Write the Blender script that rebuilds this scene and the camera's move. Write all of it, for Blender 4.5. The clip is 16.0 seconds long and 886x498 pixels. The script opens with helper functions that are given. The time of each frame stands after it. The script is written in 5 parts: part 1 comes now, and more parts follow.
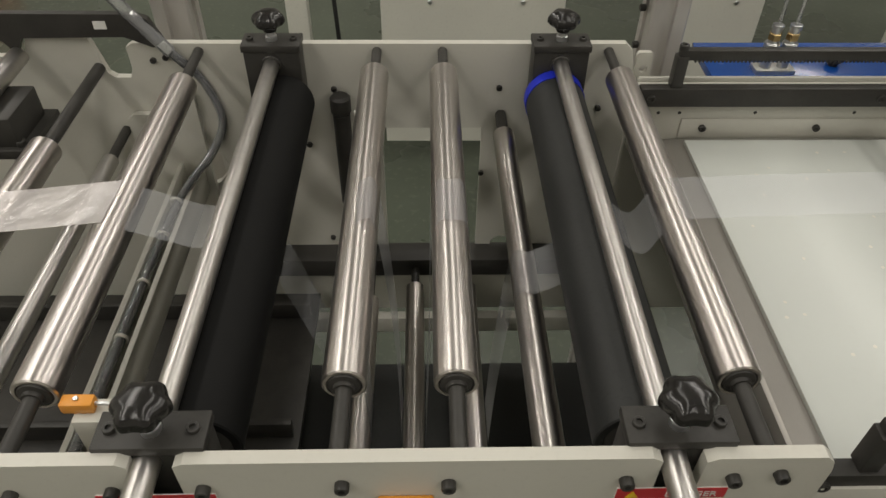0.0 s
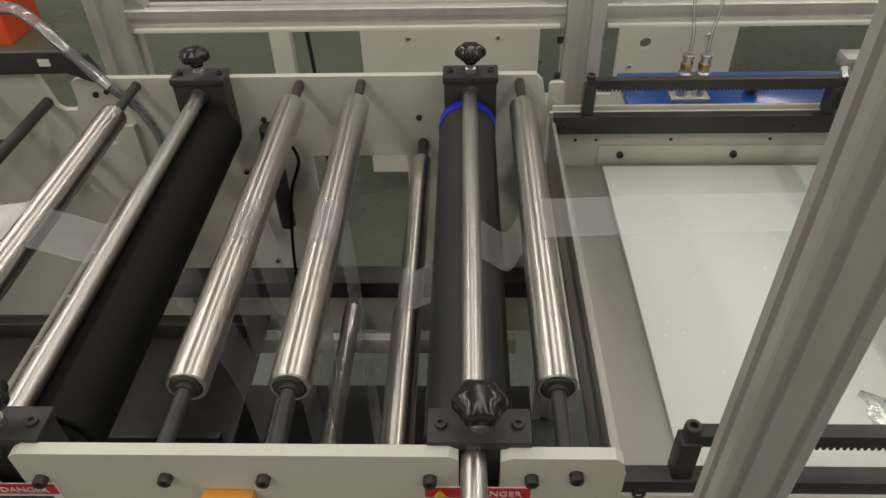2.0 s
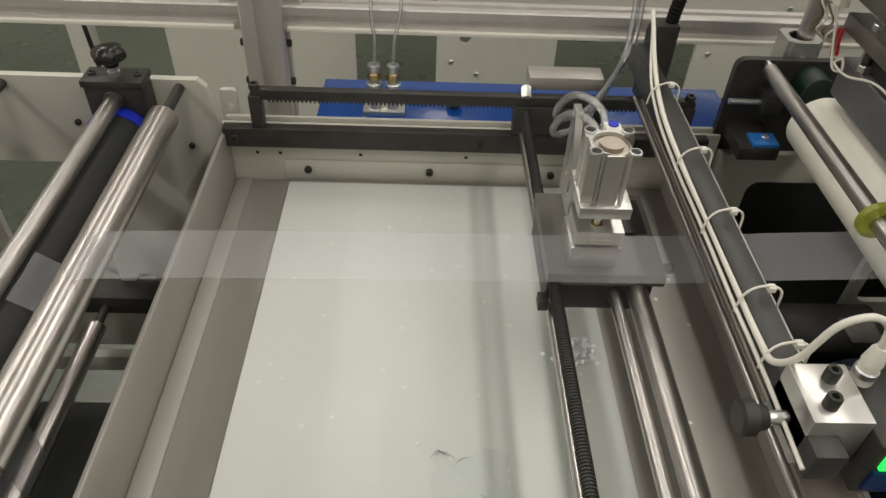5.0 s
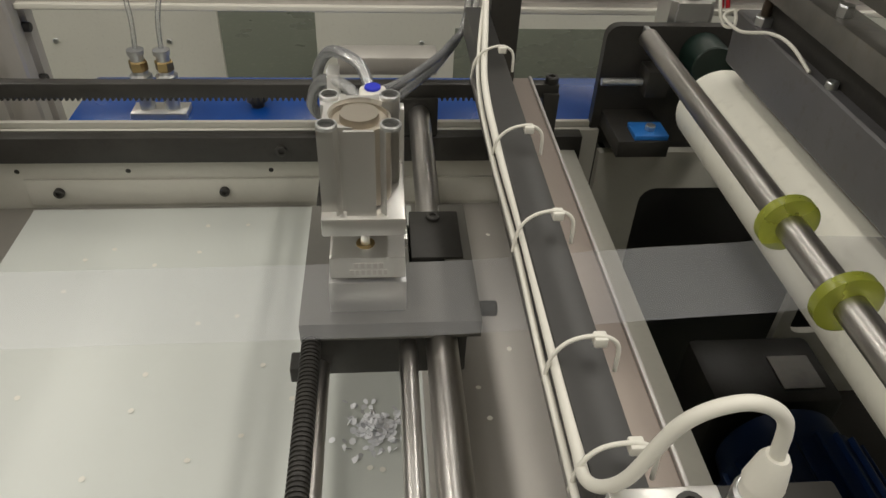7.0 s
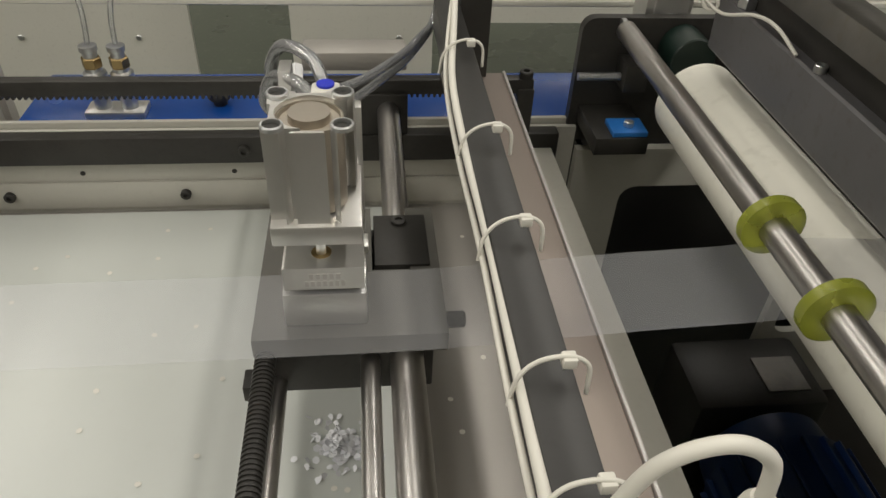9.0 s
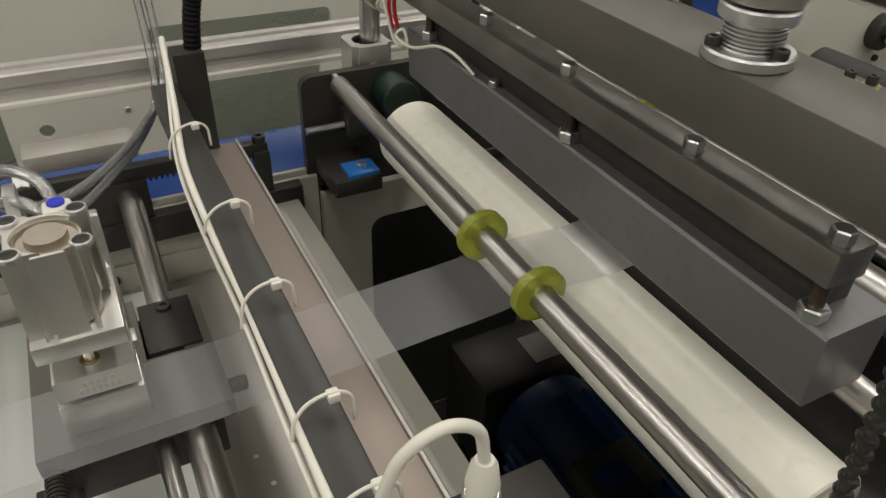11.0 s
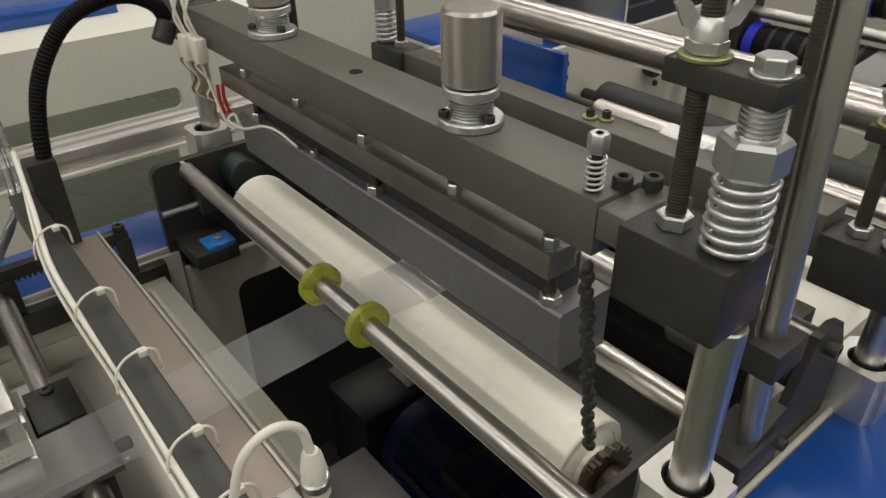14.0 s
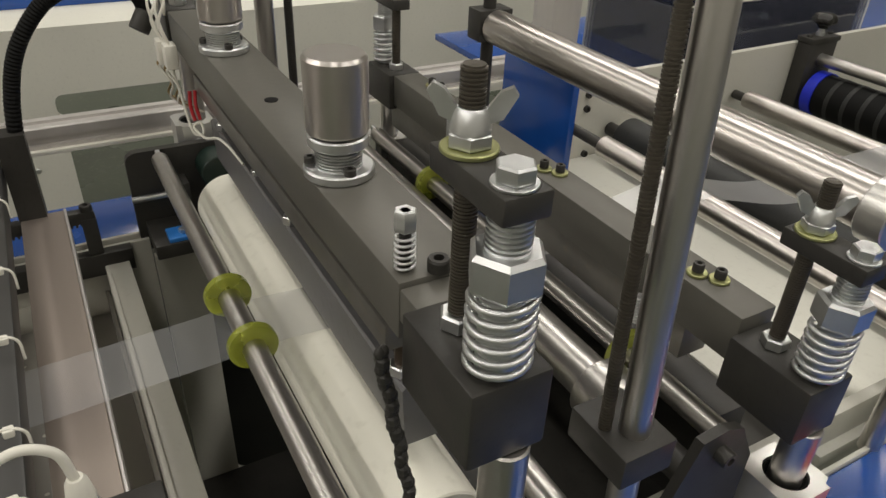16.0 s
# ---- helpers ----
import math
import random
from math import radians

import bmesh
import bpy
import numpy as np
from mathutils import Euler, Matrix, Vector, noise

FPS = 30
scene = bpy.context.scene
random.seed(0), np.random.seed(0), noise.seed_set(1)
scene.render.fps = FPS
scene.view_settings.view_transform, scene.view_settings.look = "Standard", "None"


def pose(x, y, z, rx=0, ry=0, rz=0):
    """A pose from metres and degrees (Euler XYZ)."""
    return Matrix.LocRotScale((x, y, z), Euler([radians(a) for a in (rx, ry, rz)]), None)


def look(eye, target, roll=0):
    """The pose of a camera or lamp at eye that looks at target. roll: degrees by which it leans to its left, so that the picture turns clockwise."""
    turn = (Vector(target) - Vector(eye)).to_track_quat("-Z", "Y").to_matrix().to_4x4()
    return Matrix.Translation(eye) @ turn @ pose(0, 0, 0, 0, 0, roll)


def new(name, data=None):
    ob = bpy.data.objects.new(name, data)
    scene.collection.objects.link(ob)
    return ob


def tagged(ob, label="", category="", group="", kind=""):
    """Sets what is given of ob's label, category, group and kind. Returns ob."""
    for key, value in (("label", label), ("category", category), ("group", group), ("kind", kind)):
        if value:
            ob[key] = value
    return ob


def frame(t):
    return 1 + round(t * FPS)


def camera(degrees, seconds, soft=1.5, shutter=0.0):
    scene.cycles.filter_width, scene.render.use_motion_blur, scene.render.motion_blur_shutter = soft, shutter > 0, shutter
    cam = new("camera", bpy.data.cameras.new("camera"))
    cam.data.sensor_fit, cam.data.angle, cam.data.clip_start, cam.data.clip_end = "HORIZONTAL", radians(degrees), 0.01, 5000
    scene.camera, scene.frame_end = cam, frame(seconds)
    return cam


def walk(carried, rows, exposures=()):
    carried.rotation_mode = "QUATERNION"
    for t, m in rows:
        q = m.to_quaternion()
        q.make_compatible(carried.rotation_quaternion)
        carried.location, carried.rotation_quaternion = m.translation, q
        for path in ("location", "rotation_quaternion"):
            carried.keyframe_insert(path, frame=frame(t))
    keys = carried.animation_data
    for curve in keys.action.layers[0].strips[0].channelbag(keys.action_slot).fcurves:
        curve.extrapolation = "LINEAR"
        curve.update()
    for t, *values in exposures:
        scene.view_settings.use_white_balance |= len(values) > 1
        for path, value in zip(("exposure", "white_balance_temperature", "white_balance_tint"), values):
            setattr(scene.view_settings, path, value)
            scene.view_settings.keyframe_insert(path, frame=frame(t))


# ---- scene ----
cam = camera(63.6, 16.0)
PATH = [
    (0, (0.005, 0.042, 1.523), (0.051, 1.503, 0.159), 0.9),
    (0.5, (0.072, 0.036, 1.53), (0.047, 1.515, 0.184), 0.1),
    (1, (0.112, 0.031, 1.532), (0.038, 1.521, 0.199), -0.8),
    (1.5, (0.16, 0.013, 1.536), (0.071, 1.511, 0.213), -1.3),
    (2, (0.2, -0.006, 1.539), (0.135, 1.519, 0.246), -1.7),
    (2.5, (0.234, -0.015, 1.54), (0.238, 1.532, 0.272), -1.7),
    (3, (0.277, 0.002, 1.535), (0.372, 1.544, 0.266), 0.3),
    (3.5, (0.364, 0.034, 1.534), (0.499, 1.565, 0.253), 2.0),
    (3.9, (0.427, 0.065, 1.545), (0.556, 1.577, 0.243), 1.0),
    (4, (0.438, 0.065, 1.543), (0.571, 1.581, 0.245), 1.2),
    (4.5, (0.534, 0.086, 1.537), (0.633, 1.581, 0.213), 2.0),
    (5, (0.644, 0.111, 1.535), (0.703, 1.597, 0.198), 2.8),
    (5.2, (0.685, 0.119, 1.526), (0.739, 1.616, 0.201), 2.8),
    (7.5, (0.850, 0.333, 1.343), (1.034, 1.884, 0.094), 2.9),
    (8, (0.855, 0.336, 1.343), (1.042, 1.878, 0.083), 3.0),
    (10.3, (0.864, 0.332, 1.37), (1.22, 1.857, 0.126), 3.7),
    (10.5, (0.856, 0.322, 1.378), (1.351, 1.828, 0.158), 4.6),
    (11, (0.873, 0.289, 1.397), (1.646, 1.711, 0.222), 2.2),
    (11.5, (0.883, 0.229, 1.428), (1.844, 1.545, 0.269), 0.3),
    (12, (0.871, 0.183, 1.463), (1.918, 1.446, 0.319), 0.2),
    (12.5, (0.864, 0.17, 1.469), (1.938, 1.443, 0.362), 0.6),
    (13, (0.86, 0.17, 1.469), (1.918, 1.47, 0.378), 0.2),
    (13.5, (0.86, 0.17, 1.47), (1.915, 1.48, 0.386), -0.4),
    (14, (0.866, 0.171, 1.47), (1.919, 1.487, 0.394), -0.9),
    (14.5, (0.874, 0.17, 1.469), (1.92, 1.498, 0.399), -1.2),
    (15, (0.909, 0.149, 1.474), (1.911, 1.52, 0.418), -0.0),
    (15.5, (0.952, 0.116, 1.476), (1.884, 1.55, 0.441), 2.4),
    (16, (1.028, 0.118, 1.472), (1.885, 1.579, 0.409), 2.6),
]
walk(cam, [(t, look(eye, target, roll)) for t, eye, target, roll in PATH])

# ---- world, hall lamps and exposure ----
world = bpy.data.worlds.new("hall_air")
world.use_nodes = True
world.node_tree.nodes["Background"].inputs[0].default_value = (0.9, 0.88, 0.82, 1)
world.node_tree.nodes["Background"].inputs[1].default_value = 0.14
scene.world = world
scene.view_settings.exposure = 0.0
# the weak row at x 0.3 is added fill light, not a known lamp
LAMPS = [(-4.4, 0.8, 100), (-2.2, 0.8, 117), (0.3, 0.8, 48), (2.4, 0.8, 98), (5.0, 0.8, 108)]


def hall_lamp(x, y, power, z=4.2):
    data = bpy.data.lights.new("hall_lamp", "AREA")
    data.shape, data.size, data.size_y, data.energy = "RECTANGLE", 0.34, 9.0, power
    data.color = (1.0, 0.95, 0.875)
    ob = new("hall_lamp", data)
    ob.matrix_world = pose(x, y, z)
    return ob


for lx, ly, lp in LAMPS:
    hall_lamp(lx, ly, lp)


# ---- materials ----
def surf(name, base, rough=0.5, metal=0.0, var=0.12, scale=6.0, fine=90.0, bump=0.05, stretch=(1, 1, 1), spec=0.5, dirt=None, dirt_amount=0.0, rvar=0.15, coat=0.0):
    """A painted, metal or plastic surface: base colour varied at two scales, with uneven gloss and fine relief."""
    m = bpy.data.materials.new(name)
    m.use_nodes = True
    n, ln = m.node_tree.nodes, m.node_tree.links
    bsdf = n["Principled BSDF"]
    co = n.new("ShaderNodeTexCoord")
    mp = n.new("ShaderNodeMapping")
    mp.inputs["Scale"].default_value = stretch
    ln.new(co.outputs["Object"], mp.inputs["Vector"])
    big = n.new("ShaderNodeTexNoise")
    big.inputs["Scale"].default_value, big.inputs["Detail"].default_value = scale, 4
    small = n.new("ShaderNodeTexNoise")
    small.inputs["Scale"].default_value, small.inputs["Detail"].default_value = fine, 3
    for t in (big, small):
        ln.new(mp.outputs["Vector"], t.inputs["Vector"])
    mix = n.new("ShaderNodeMix")
    mix.data_type = "RGBA"
    dark = dirt or tuple(c * (1 - var * 2) for c in base)
    lift = tuple(min(1, c * (1 + var * 0.6)) for c in base)
    ramp = n.new("ShaderNodeValToRGB")
    ramp.color_ramp.elements[0].position, ramp.color_ramp.elements[1].position = 0.3, 0.7
    ramp.color_ramp.elements[0].color = (*tuple(c * (1 - var) for c in base), 1)
    ramp.color_ramp.elements[1].color = (*lift, 1)
    ln.new(big.outputs["Fac"], ramp.inputs["Fac"])
    speck = n.new("ShaderNodeMapRange")
    speck.inputs["From Min"].default_value, speck.inputs["From Max"].default_value = 0.56, 0.78
    speck.inputs["To Max"].default_value = dirt_amount if dirt else var * 2
    ln.new(small.outputs["Fac"], speck.inputs["Value"])
    ln.new(speck.outputs["Result"], mix.inputs["Factor"])
    ln.new(ramp.outputs["Color"], mix.inputs["A"])
    mix.inputs["B"].default_value = (*dark, 1)
    ln.new(mix.outputs["Result"], bsdf.inputs["Base Color"])
    rr = n.new("ShaderNodeMapRange")
    rr.inputs["To Min"].default_value, rr.inputs["To Max"].default_value = max(0.02, rough - rvar * 0.5), min(1, rough + rvar * 0.5)
    ln.new(big.outputs["Fac"], rr.inputs["Value"])
    ln.new(rr.outputs["Result"], bsdf.inputs["Roughness"])
    bsdf.inputs["Metallic"].default_value = metal
    bsdf.inputs["Specular IOR Level"].default_value = spec
    bsdf.inputs["Coat Weight"].default_value = coat
    bsdf.inputs["Coat Roughness"].default_value = 0.08
    if bump:
        b = n.new("ShaderNodeBump")
        b.inputs["Strength"].default_value, b.inputs["Distance"].default_value = bump, 0.001
        ln.new(small.outputs["Fac"], b.inputs["Height"])
        ln.new(b.outputs["Normal"], bsdf.inputs["Normal"])
    return m


def clear(name, tint, haze, gloss_rough=0.12, haze_color=(0.9, 0.92, 0.95), wrinkle=0.25, scale=14, base_gloss=0.06, skin=1.0):
    """Thin clear plastic: lets light straight through, with a glossy skin, a little milky haze and soft wrinkles."""
    m = bpy.data.materials.new(name)
    m.use_nodes = True
    n, ln = m.node_tree.nodes, m.node_tree.links
    n.remove(n["Principled BSDF"])
    out = n["Material Output"]
    tr = n.new("ShaderNodeBsdfTransparent")
    tr.inputs["Color"].default_value = (*tint, 1)
    di = n.new("ShaderNodeBsdfDiffuse")
    di.inputs["Color"].default_value = (*haze_color, 1)
    gl = n.new("ShaderNodeBsdfGlossy")
    gl.inputs["Roughness"].default_value = gloss_rough
    co = n.new("ShaderNodeTexCoord")
    no = n.new("ShaderNodeTexNoise")
    no.inputs["Scale"].default_value, no.inputs["Detail"].default_value = scale, 3
    ln.new(co.outputs["Object"], no.inputs["Vector"])
    bp = n.new("ShaderNodeBump")
    bp.inputs["Strength"].default_value, bp.inputs["Distance"].default_value = wrinkle, 0.02
    ln.new(no.outputs["Fac"], bp.inputs["Height"])
    ln.new(bp.outputs["Normal"], gl.inputs["Normal"])
    fr = n.new("ShaderNodeFresnel")
    fr.inputs["IOR"].default_value = 1.5
    ln.new(bp.outputs["Normal"], fr.inputs["Normal"])
    add = n.new("ShaderNodeMath")
    add.operation = "MULTIPLY_ADD"
    add.inputs[1].default_value, add.inputs[2].default_value = skin, base_gloss
    ln.new(fr.outputs["Fac"], add.inputs[0])
    hz = n.new("ShaderNodeMapRange")
    hz.inputs["To Min"].default_value, hz.inputs["To Max"].default_value = haze * 0.6, haze * 1.4
    ln.new(no.outputs["Fac"], hz.inputs["Value"])
    m1, m2 = n.new("ShaderNodeMixShader"), n.new("ShaderNodeMixShader")
    ln.new(hz.outputs["Result"], m1.inputs["Fac"])
    ln.new(tr.outputs[0], m1.inputs[1])
    ln.new(di.outputs[0], m1.inputs[2])
    ln.new(add.outputs[0], m2.inputs["Fac"])
    ln.new(m1.outputs[0], m2.inputs[1])
    ln.new(gl.outputs[0], m2.inputs[2])
    ln.new(m2.outputs[0], out.inputs["Surface"])
    return m


def glow(name, color, strength):
    m = bpy.data.materials.new(name)
    m.use_nodes = True
    b = m.node_tree.nodes["Principled BSDF"]
    b.inputs["Base Color"].default_value = (*color, 1)
    b.inputs["Emission Color"].default_value = (*color, 1)
    b.inputs["Emission Strength"].default_value = strength
    return m


CREAM = surf("cream_paint", (0.58, 0.566, 0.503), 0.42, var=0.05, scale=5, fine=160, bump=0.12, dirt=(0.33, 0.31, 0.25), dirt_amount=0.12)
CREAM2 = surf("cream_sheet_paint", (0.72, 0.71, 0.635), 0.5, var=0.07, scale=3, fine=120, bump=0.1, dirt=(0.3, 0.29, 0.24), dirt_amount=0.15)
ROLLER = surf("turned_chrome", (0.60, 0.565, 0.535), 0.29, 1.0, var=0.025, scale=3, fine=40, bump=0.0, stretch=(0.2, 30, 0.2), rvar=0.05)
SHAFT = surf("ground_shaft_steel", (0.56, 0.54, 0.515), 0.335, 1.0, var=0.04, scale=8, fine=120, bump=0.0, stretch=(1, 10, 1), rvar=0.02)
STEEL = surf("zinc_plate", (0.70, 0.71, 0.71), 0.36, 1.0, var=0.1, scale=30, fine=300, bump=0.08)
ALU = surf("anodised_aluminium", (0.60, 0.575, 0.55), 0.42, 0.55, var=0.06, scale=12, fine=260, bump=0.06, stretch=(4, 4, 1))
ALU2 = surf("machined_aluminium", (0.70, 0.69, 0.66), 0.33, 0.85, var=0.06, scale=25, fine=260, bump=0.08)
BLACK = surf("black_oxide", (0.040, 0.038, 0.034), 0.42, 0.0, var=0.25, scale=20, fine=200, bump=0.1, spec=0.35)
DARK = surf("dark_beam_paint", (0.120, 0.115, 0.099), 0.42, 0.15, var=0.18, scale=9, fine=150, bump=0.12, dirt=(0.13, 0.12, 0.10), dirt_amount=0.3)
SCALE = surf("mill_scale", (0.19, 0.182, 0.165), 0.38, 0.45, var=0.35, scale=14, fine=120, bump=0.25, dirt=(0.20, 0.17, 0.13), dirt_amount=0.55)
RUBBER = surf("black_rubber", (0.007, 0.007, 0.0068), 0.62, var=0.2, spec=0.15, scale=10, fine=300, bump=0.1)
RUBBER2 = surf("greyed_rubber", (0.028, 0.029, 0.028), 0.5, var=0.3, spec=0.3, scale=6, fine=200, bump=0.1)
BLUE = surf("blue_paint", (0.008, 0.07, 0.33), 0.25, var=0.12, scale=8, fine=140, bump=0.06, coat=0.3)
HEATER = surf("blued_heater_steel", (0.19, 0.187, 0.193), 0.36, 0.3, var=0.22, scale=7, fine=110, bump=0.12, dirt=(0.13, 0.11, 0.10), dirt_amount=0.4)
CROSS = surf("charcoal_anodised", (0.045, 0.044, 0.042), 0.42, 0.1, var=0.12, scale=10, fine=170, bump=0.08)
BRONZE = surf("browned_thread_steel", (0.085, 0.074, 0.058), 0.4, 0.3, var=0.2, scale=30)
CAPM = surf("champagne_end_cap", (0.50, 0.455, 0.385), 0.35, 0.9, var=0.08, scale=30)
POST = surf("drawn_post_steel", (0.60, 0.58, 0.555), 0.34, 1.0, var=0.12, scale=60, fine=300, bump=0.0, stretch=(1, 1, 0.02), rvar=0.02)
KNOB = surf("glossy_black_plastic", (0.014, 0.013, 0.012), 0.2, var=0.1, fine=150, bump=0.03)
BLUEP = surf("blue_plastic", (0.015, 0.03, 0.55), 0.4, var=0.1, fine=200)
CYAN = surf("light_blue_plate", (0.03, 0.2, 0.62), 0.35, var=0.1)
BED = surf("white_bed_sheet", (0.63, 0.655, 0.615), 0.36, var=0.035, scale=2.5, fine=70, bump=0.04, dirt=(0.55, 0.55, 0.5), dirt_amount=0.1)
TRAY = surf("grey_tray_sheet", (0.40, 0.38, 0.345), 0.38, 0.3, var=0.08, scale=5, fine=120, bump=0.08, stretch=(3, 1, 1))
TAN = surf("brown_grey_anodised", (0.33, 0.28, 0.245), 0.45, 0.5, var=0.08, scale=6, fine=160, bump=0.08, stretch=(3, 0.5, 1))
WHITE_ROLL = surf("ivory_roller_sleeve", (0.92, 0.90, 0.79), 0.45, var=0.05, scale=9, fine=80, bump=0.06, dirt=(0.45, 0.43, 0.33), dirt_amount=0.2)
PU = surf("yellow_green_polyurethane", (0.60, 0.66, 0.09), 0.28, var=0.12, scale=30, spec=0.6)
PU.node_tree.nodes["Principled BSDF"].inputs["Transmission Weight"].default_value = 0.55
WHITE_P = surf("white_plastic", (0.78, 0.76, 0.68), 0.45, var=0.04, fine=200, bump=0.03)
GREENF = surf("green_epoxy_floor", (0.078, 0.092, 0.068), 0.28, var=0.25, scale=2.2, fine=40, bump=0.06, dirt=(0.25, 0.26, 0.2), dirt_amount=0.25)
RED = surf("red_label", (0.55, 0.02, 0.03), 0.35, var=0.05)
REDP = surf("red_orange_plastic", (0.75, 0.09, 0.03), 0.35, var=0.05)
ZINCY = surf("yellow_passivated_zinc", (0.42, 0.43, 0.20), 0.35, 0.8, var=0.15, scale=40)
ORANGE = surf("orange_housing", (0.72, 0.30, 0.04), 0.4, var=0.08)
YELLOW = surf("yellow_sticker", (0.8, 0.55, 0.02), 0.4, var=0.05)
BRASS = surf("worn_brass", (0.45, 0.33, 0.16), 0.35, 1.0, var=0.2, scale=40)
PAPER = surf("label_white", (0.75, 0.75, 0.72), 0.5, var=0.03)
INK = surf("label_ink", (0.03, 0.03, 0.03), 0.5, var=0.03)
SPROCKET = surf("oily_sprocket", (0.10, 0.075, 0.055), 0.35, 0.7, var=0.3, scale=60)
GREEN_P = surf("dark_green_cover", (0.008, 0.022, 0.016), 0.4, var=0.15)
NAVY = surf("dark_blue_motor_paint", (0.006, 0.030, 0.12), 0.35, var=0.2, scale=12)
WALLP = surf("hall_wall", (0.72, 0.70, 0.65), 0.8, var=0.1, scale=0.8)
FILM = clear("clear_film", (0.95, 0.95, 0.965), 0.10, gloss_rough=0.36, wrinkle=0.03, scale=9, base_gloss=0.02, skin=0.42)
CREASED = clear("creased_clear_film", (0.9, 0.88, 0.88), 0.42, gloss_rough=0.3, haze_color=(0.88, 0.83, 0.81), wrinkle=0.5, scale=22, base_gloss=0.12, skin=0.8)
SCRAP = clear("crumpled_clear_scrap", (0.97, 0.98, 0.98), 0.10, gloss_rough=0.16, wrinkle=0.12, scale=40, base_gloss=0.0, skin=0.4)
DOTS = surf("milky_film_dots", (0.88, 0.89, 0.92), 0.25, var=0.06, scale=60, fine=300, bump=0.0)
HOSE = clear("clear_hose", (0.96, 0.97, 0.95), 0.2, gloss_rough=0.1, wrinkle=0.05, base_gloss=0.1)
GUARD = clear("clear_acrylic", (0.96, 0.97, 0.985), 0.08, gloss_rough=0.05, haze_color=(0.5, 0.55, 0.8), wrinkle=0.0)
SCREEN = glow("green_display", (0.02, 0.75, 0.08), 1.6)


# ---- mesh helpers ----
def B():
    return bmesh.new()


def box(bm, x0, x1, y0, y1, z0, z1, bev=0.0012, seg=2, m=None):
    r = bmesh.ops.create_cube(bm, size=1)
    vs = r["verts"]
    bmesh.ops.scale(bm, vec=(x1 - x0, y1 - y0, z1 - z0), verts=vs)
    bmesh.ops.translate(bm, vec=((x0 + x1) / 2, (y0 + y1) / 2, (z0 + z1) / 2), verts=vs)
    if bev:
        es = list({e for v in vs for e in v.link_edges})
        g = bmesh.ops.bevel(bm, geom=es, offset=bev, segments=seg, affect="EDGES", profile=0.5)
        vs = list({v for f in g["faces"] for v in f.verts} | {v for v in vs if v.is_valid})
    if m is not None:
        bmesh.ops.transform(bm, matrix=m, verts=vs)
    return bm


def aim(p, q):
    d = Vector(q) - Vector(p)
    return Matrix.Translation(p) @ d.to_track_quat("Z", "X").to_matrix().to_4x4(), d.length


def lathe(bm, p, q, profile, seg=28):
    """A turned piece along p to q: profile is a list of (distance from p, radius)."""
    m, _ = aim(p, q)
    rings = []
    for d, r in profile:
        if r <= 1e-6:
            rings.append([bm.verts.new(m @ Vector((0, 0, d)))])
        else:
            rings.append([bm.verts.new(m @ Vector((r * math.cos(2 * math.pi * i / seg), r * math.sin(2 * math.pi * i / seg), d))) for i in range(seg)])
    for a, b in zip(rings, rings[1:]):
        for i in range(seg):
            j = (i + 1) % seg
            if len(a) == 1 and len(b) > 1:
                bm.faces.new((a[0], b[j], b[i]))
            elif len(b) == 1 and len(a) > 1:
                bm.faces.new((a[i], a[j], b[0]))
            elif len(a) > 1:
                bm.faces.new((a[i], a[j], b[j], b[i]))
    return bm


def cyl(bm, p, q, r, seg=24, bev=None):
    L = (Vector(q) - Vector(p)).length
    c = min(0.0012, r * 0.2, L * 0.2) if bev is None else bev
    return lathe(bm, p, q, [(0, 0), (0, r - c), (c, r), (L - c, r), (L, r - c), (L, 0)], seg)


def hexa(bm, p, q, r):
    L = (Vector(q) - Vector(p)).length
    return lathe(bm, p, q, [(0, 0), (0, r * 0.9), (L * 0.12, r), (L * 0.88, r), (L, r * 0.88), (L, 0)], 6)


def cap_screw(bm, p, q, r):
    """A socket-head screw seen from q."""
    L = (Vector(q) - Vector(p)).length
    return lathe(bm, p, q, [(0, 0), (0, r), (L * 0.85, r), (L, r * 0.88), (L, r * 0.5), (L * 0.4, r * 0.5), (L * 0.4, 0)], 14)


def smooth_path(pts, n=8):
    pts = [Vector(p) for p in pts]
    ext = [pts[0] * 2 - pts[1]] + pts + [pts[-1] * 2 - pts[-2]]
    out = []
    for i in range(1, len(ext) - 2):
        a, b, c, d = ext[i - 1:i + 3]
        for k in range(n):
            t = k / n
            out.append(0.5 * ((2 * b) + (c - a) * t + (2 * a - 5 * b + 4 * c - d) * t * t + (3 * b - a - 3 * c + d) * t ** 3))
    return out + [pts[-1]]


def tube(bm, pts, r, seg=10, n=8, raw=False):
    seg = max(seg, 12)
    ps = [Vector(p) for p in pts] if raw else smooth_path(pts, n)
    up = Vector((0.13, 0.21, 0.97))
    rings = []
    for i, p in enumerate(ps):
        d = (ps[min(i + 1, len(ps) - 1)] - ps[max(i - 1, 0)]).normalized()
        u = (up - d * up.dot(d))
        u = u.normalized() if u.length > 1e-4 else d.orthogonal().normalized()
        up = u
        w = d.cross(u)
        rings.append([bm.verts.new(p + (u * math.cos(2 * math.pi * k / seg) + w * math.sin(2 * math.pi * k / seg)) * r) for k in range(seg)])
    for a, b in zip(rings, rings[1:]):
        for k in range(seg):
            bm.faces.new((a[k], a[(k + 1) % seg], b[(k + 1) % seg], b[k]))
    bm.faces.new(list(reversed(rings[0])))
    bm.faces.new(rings[-1])
    return bm


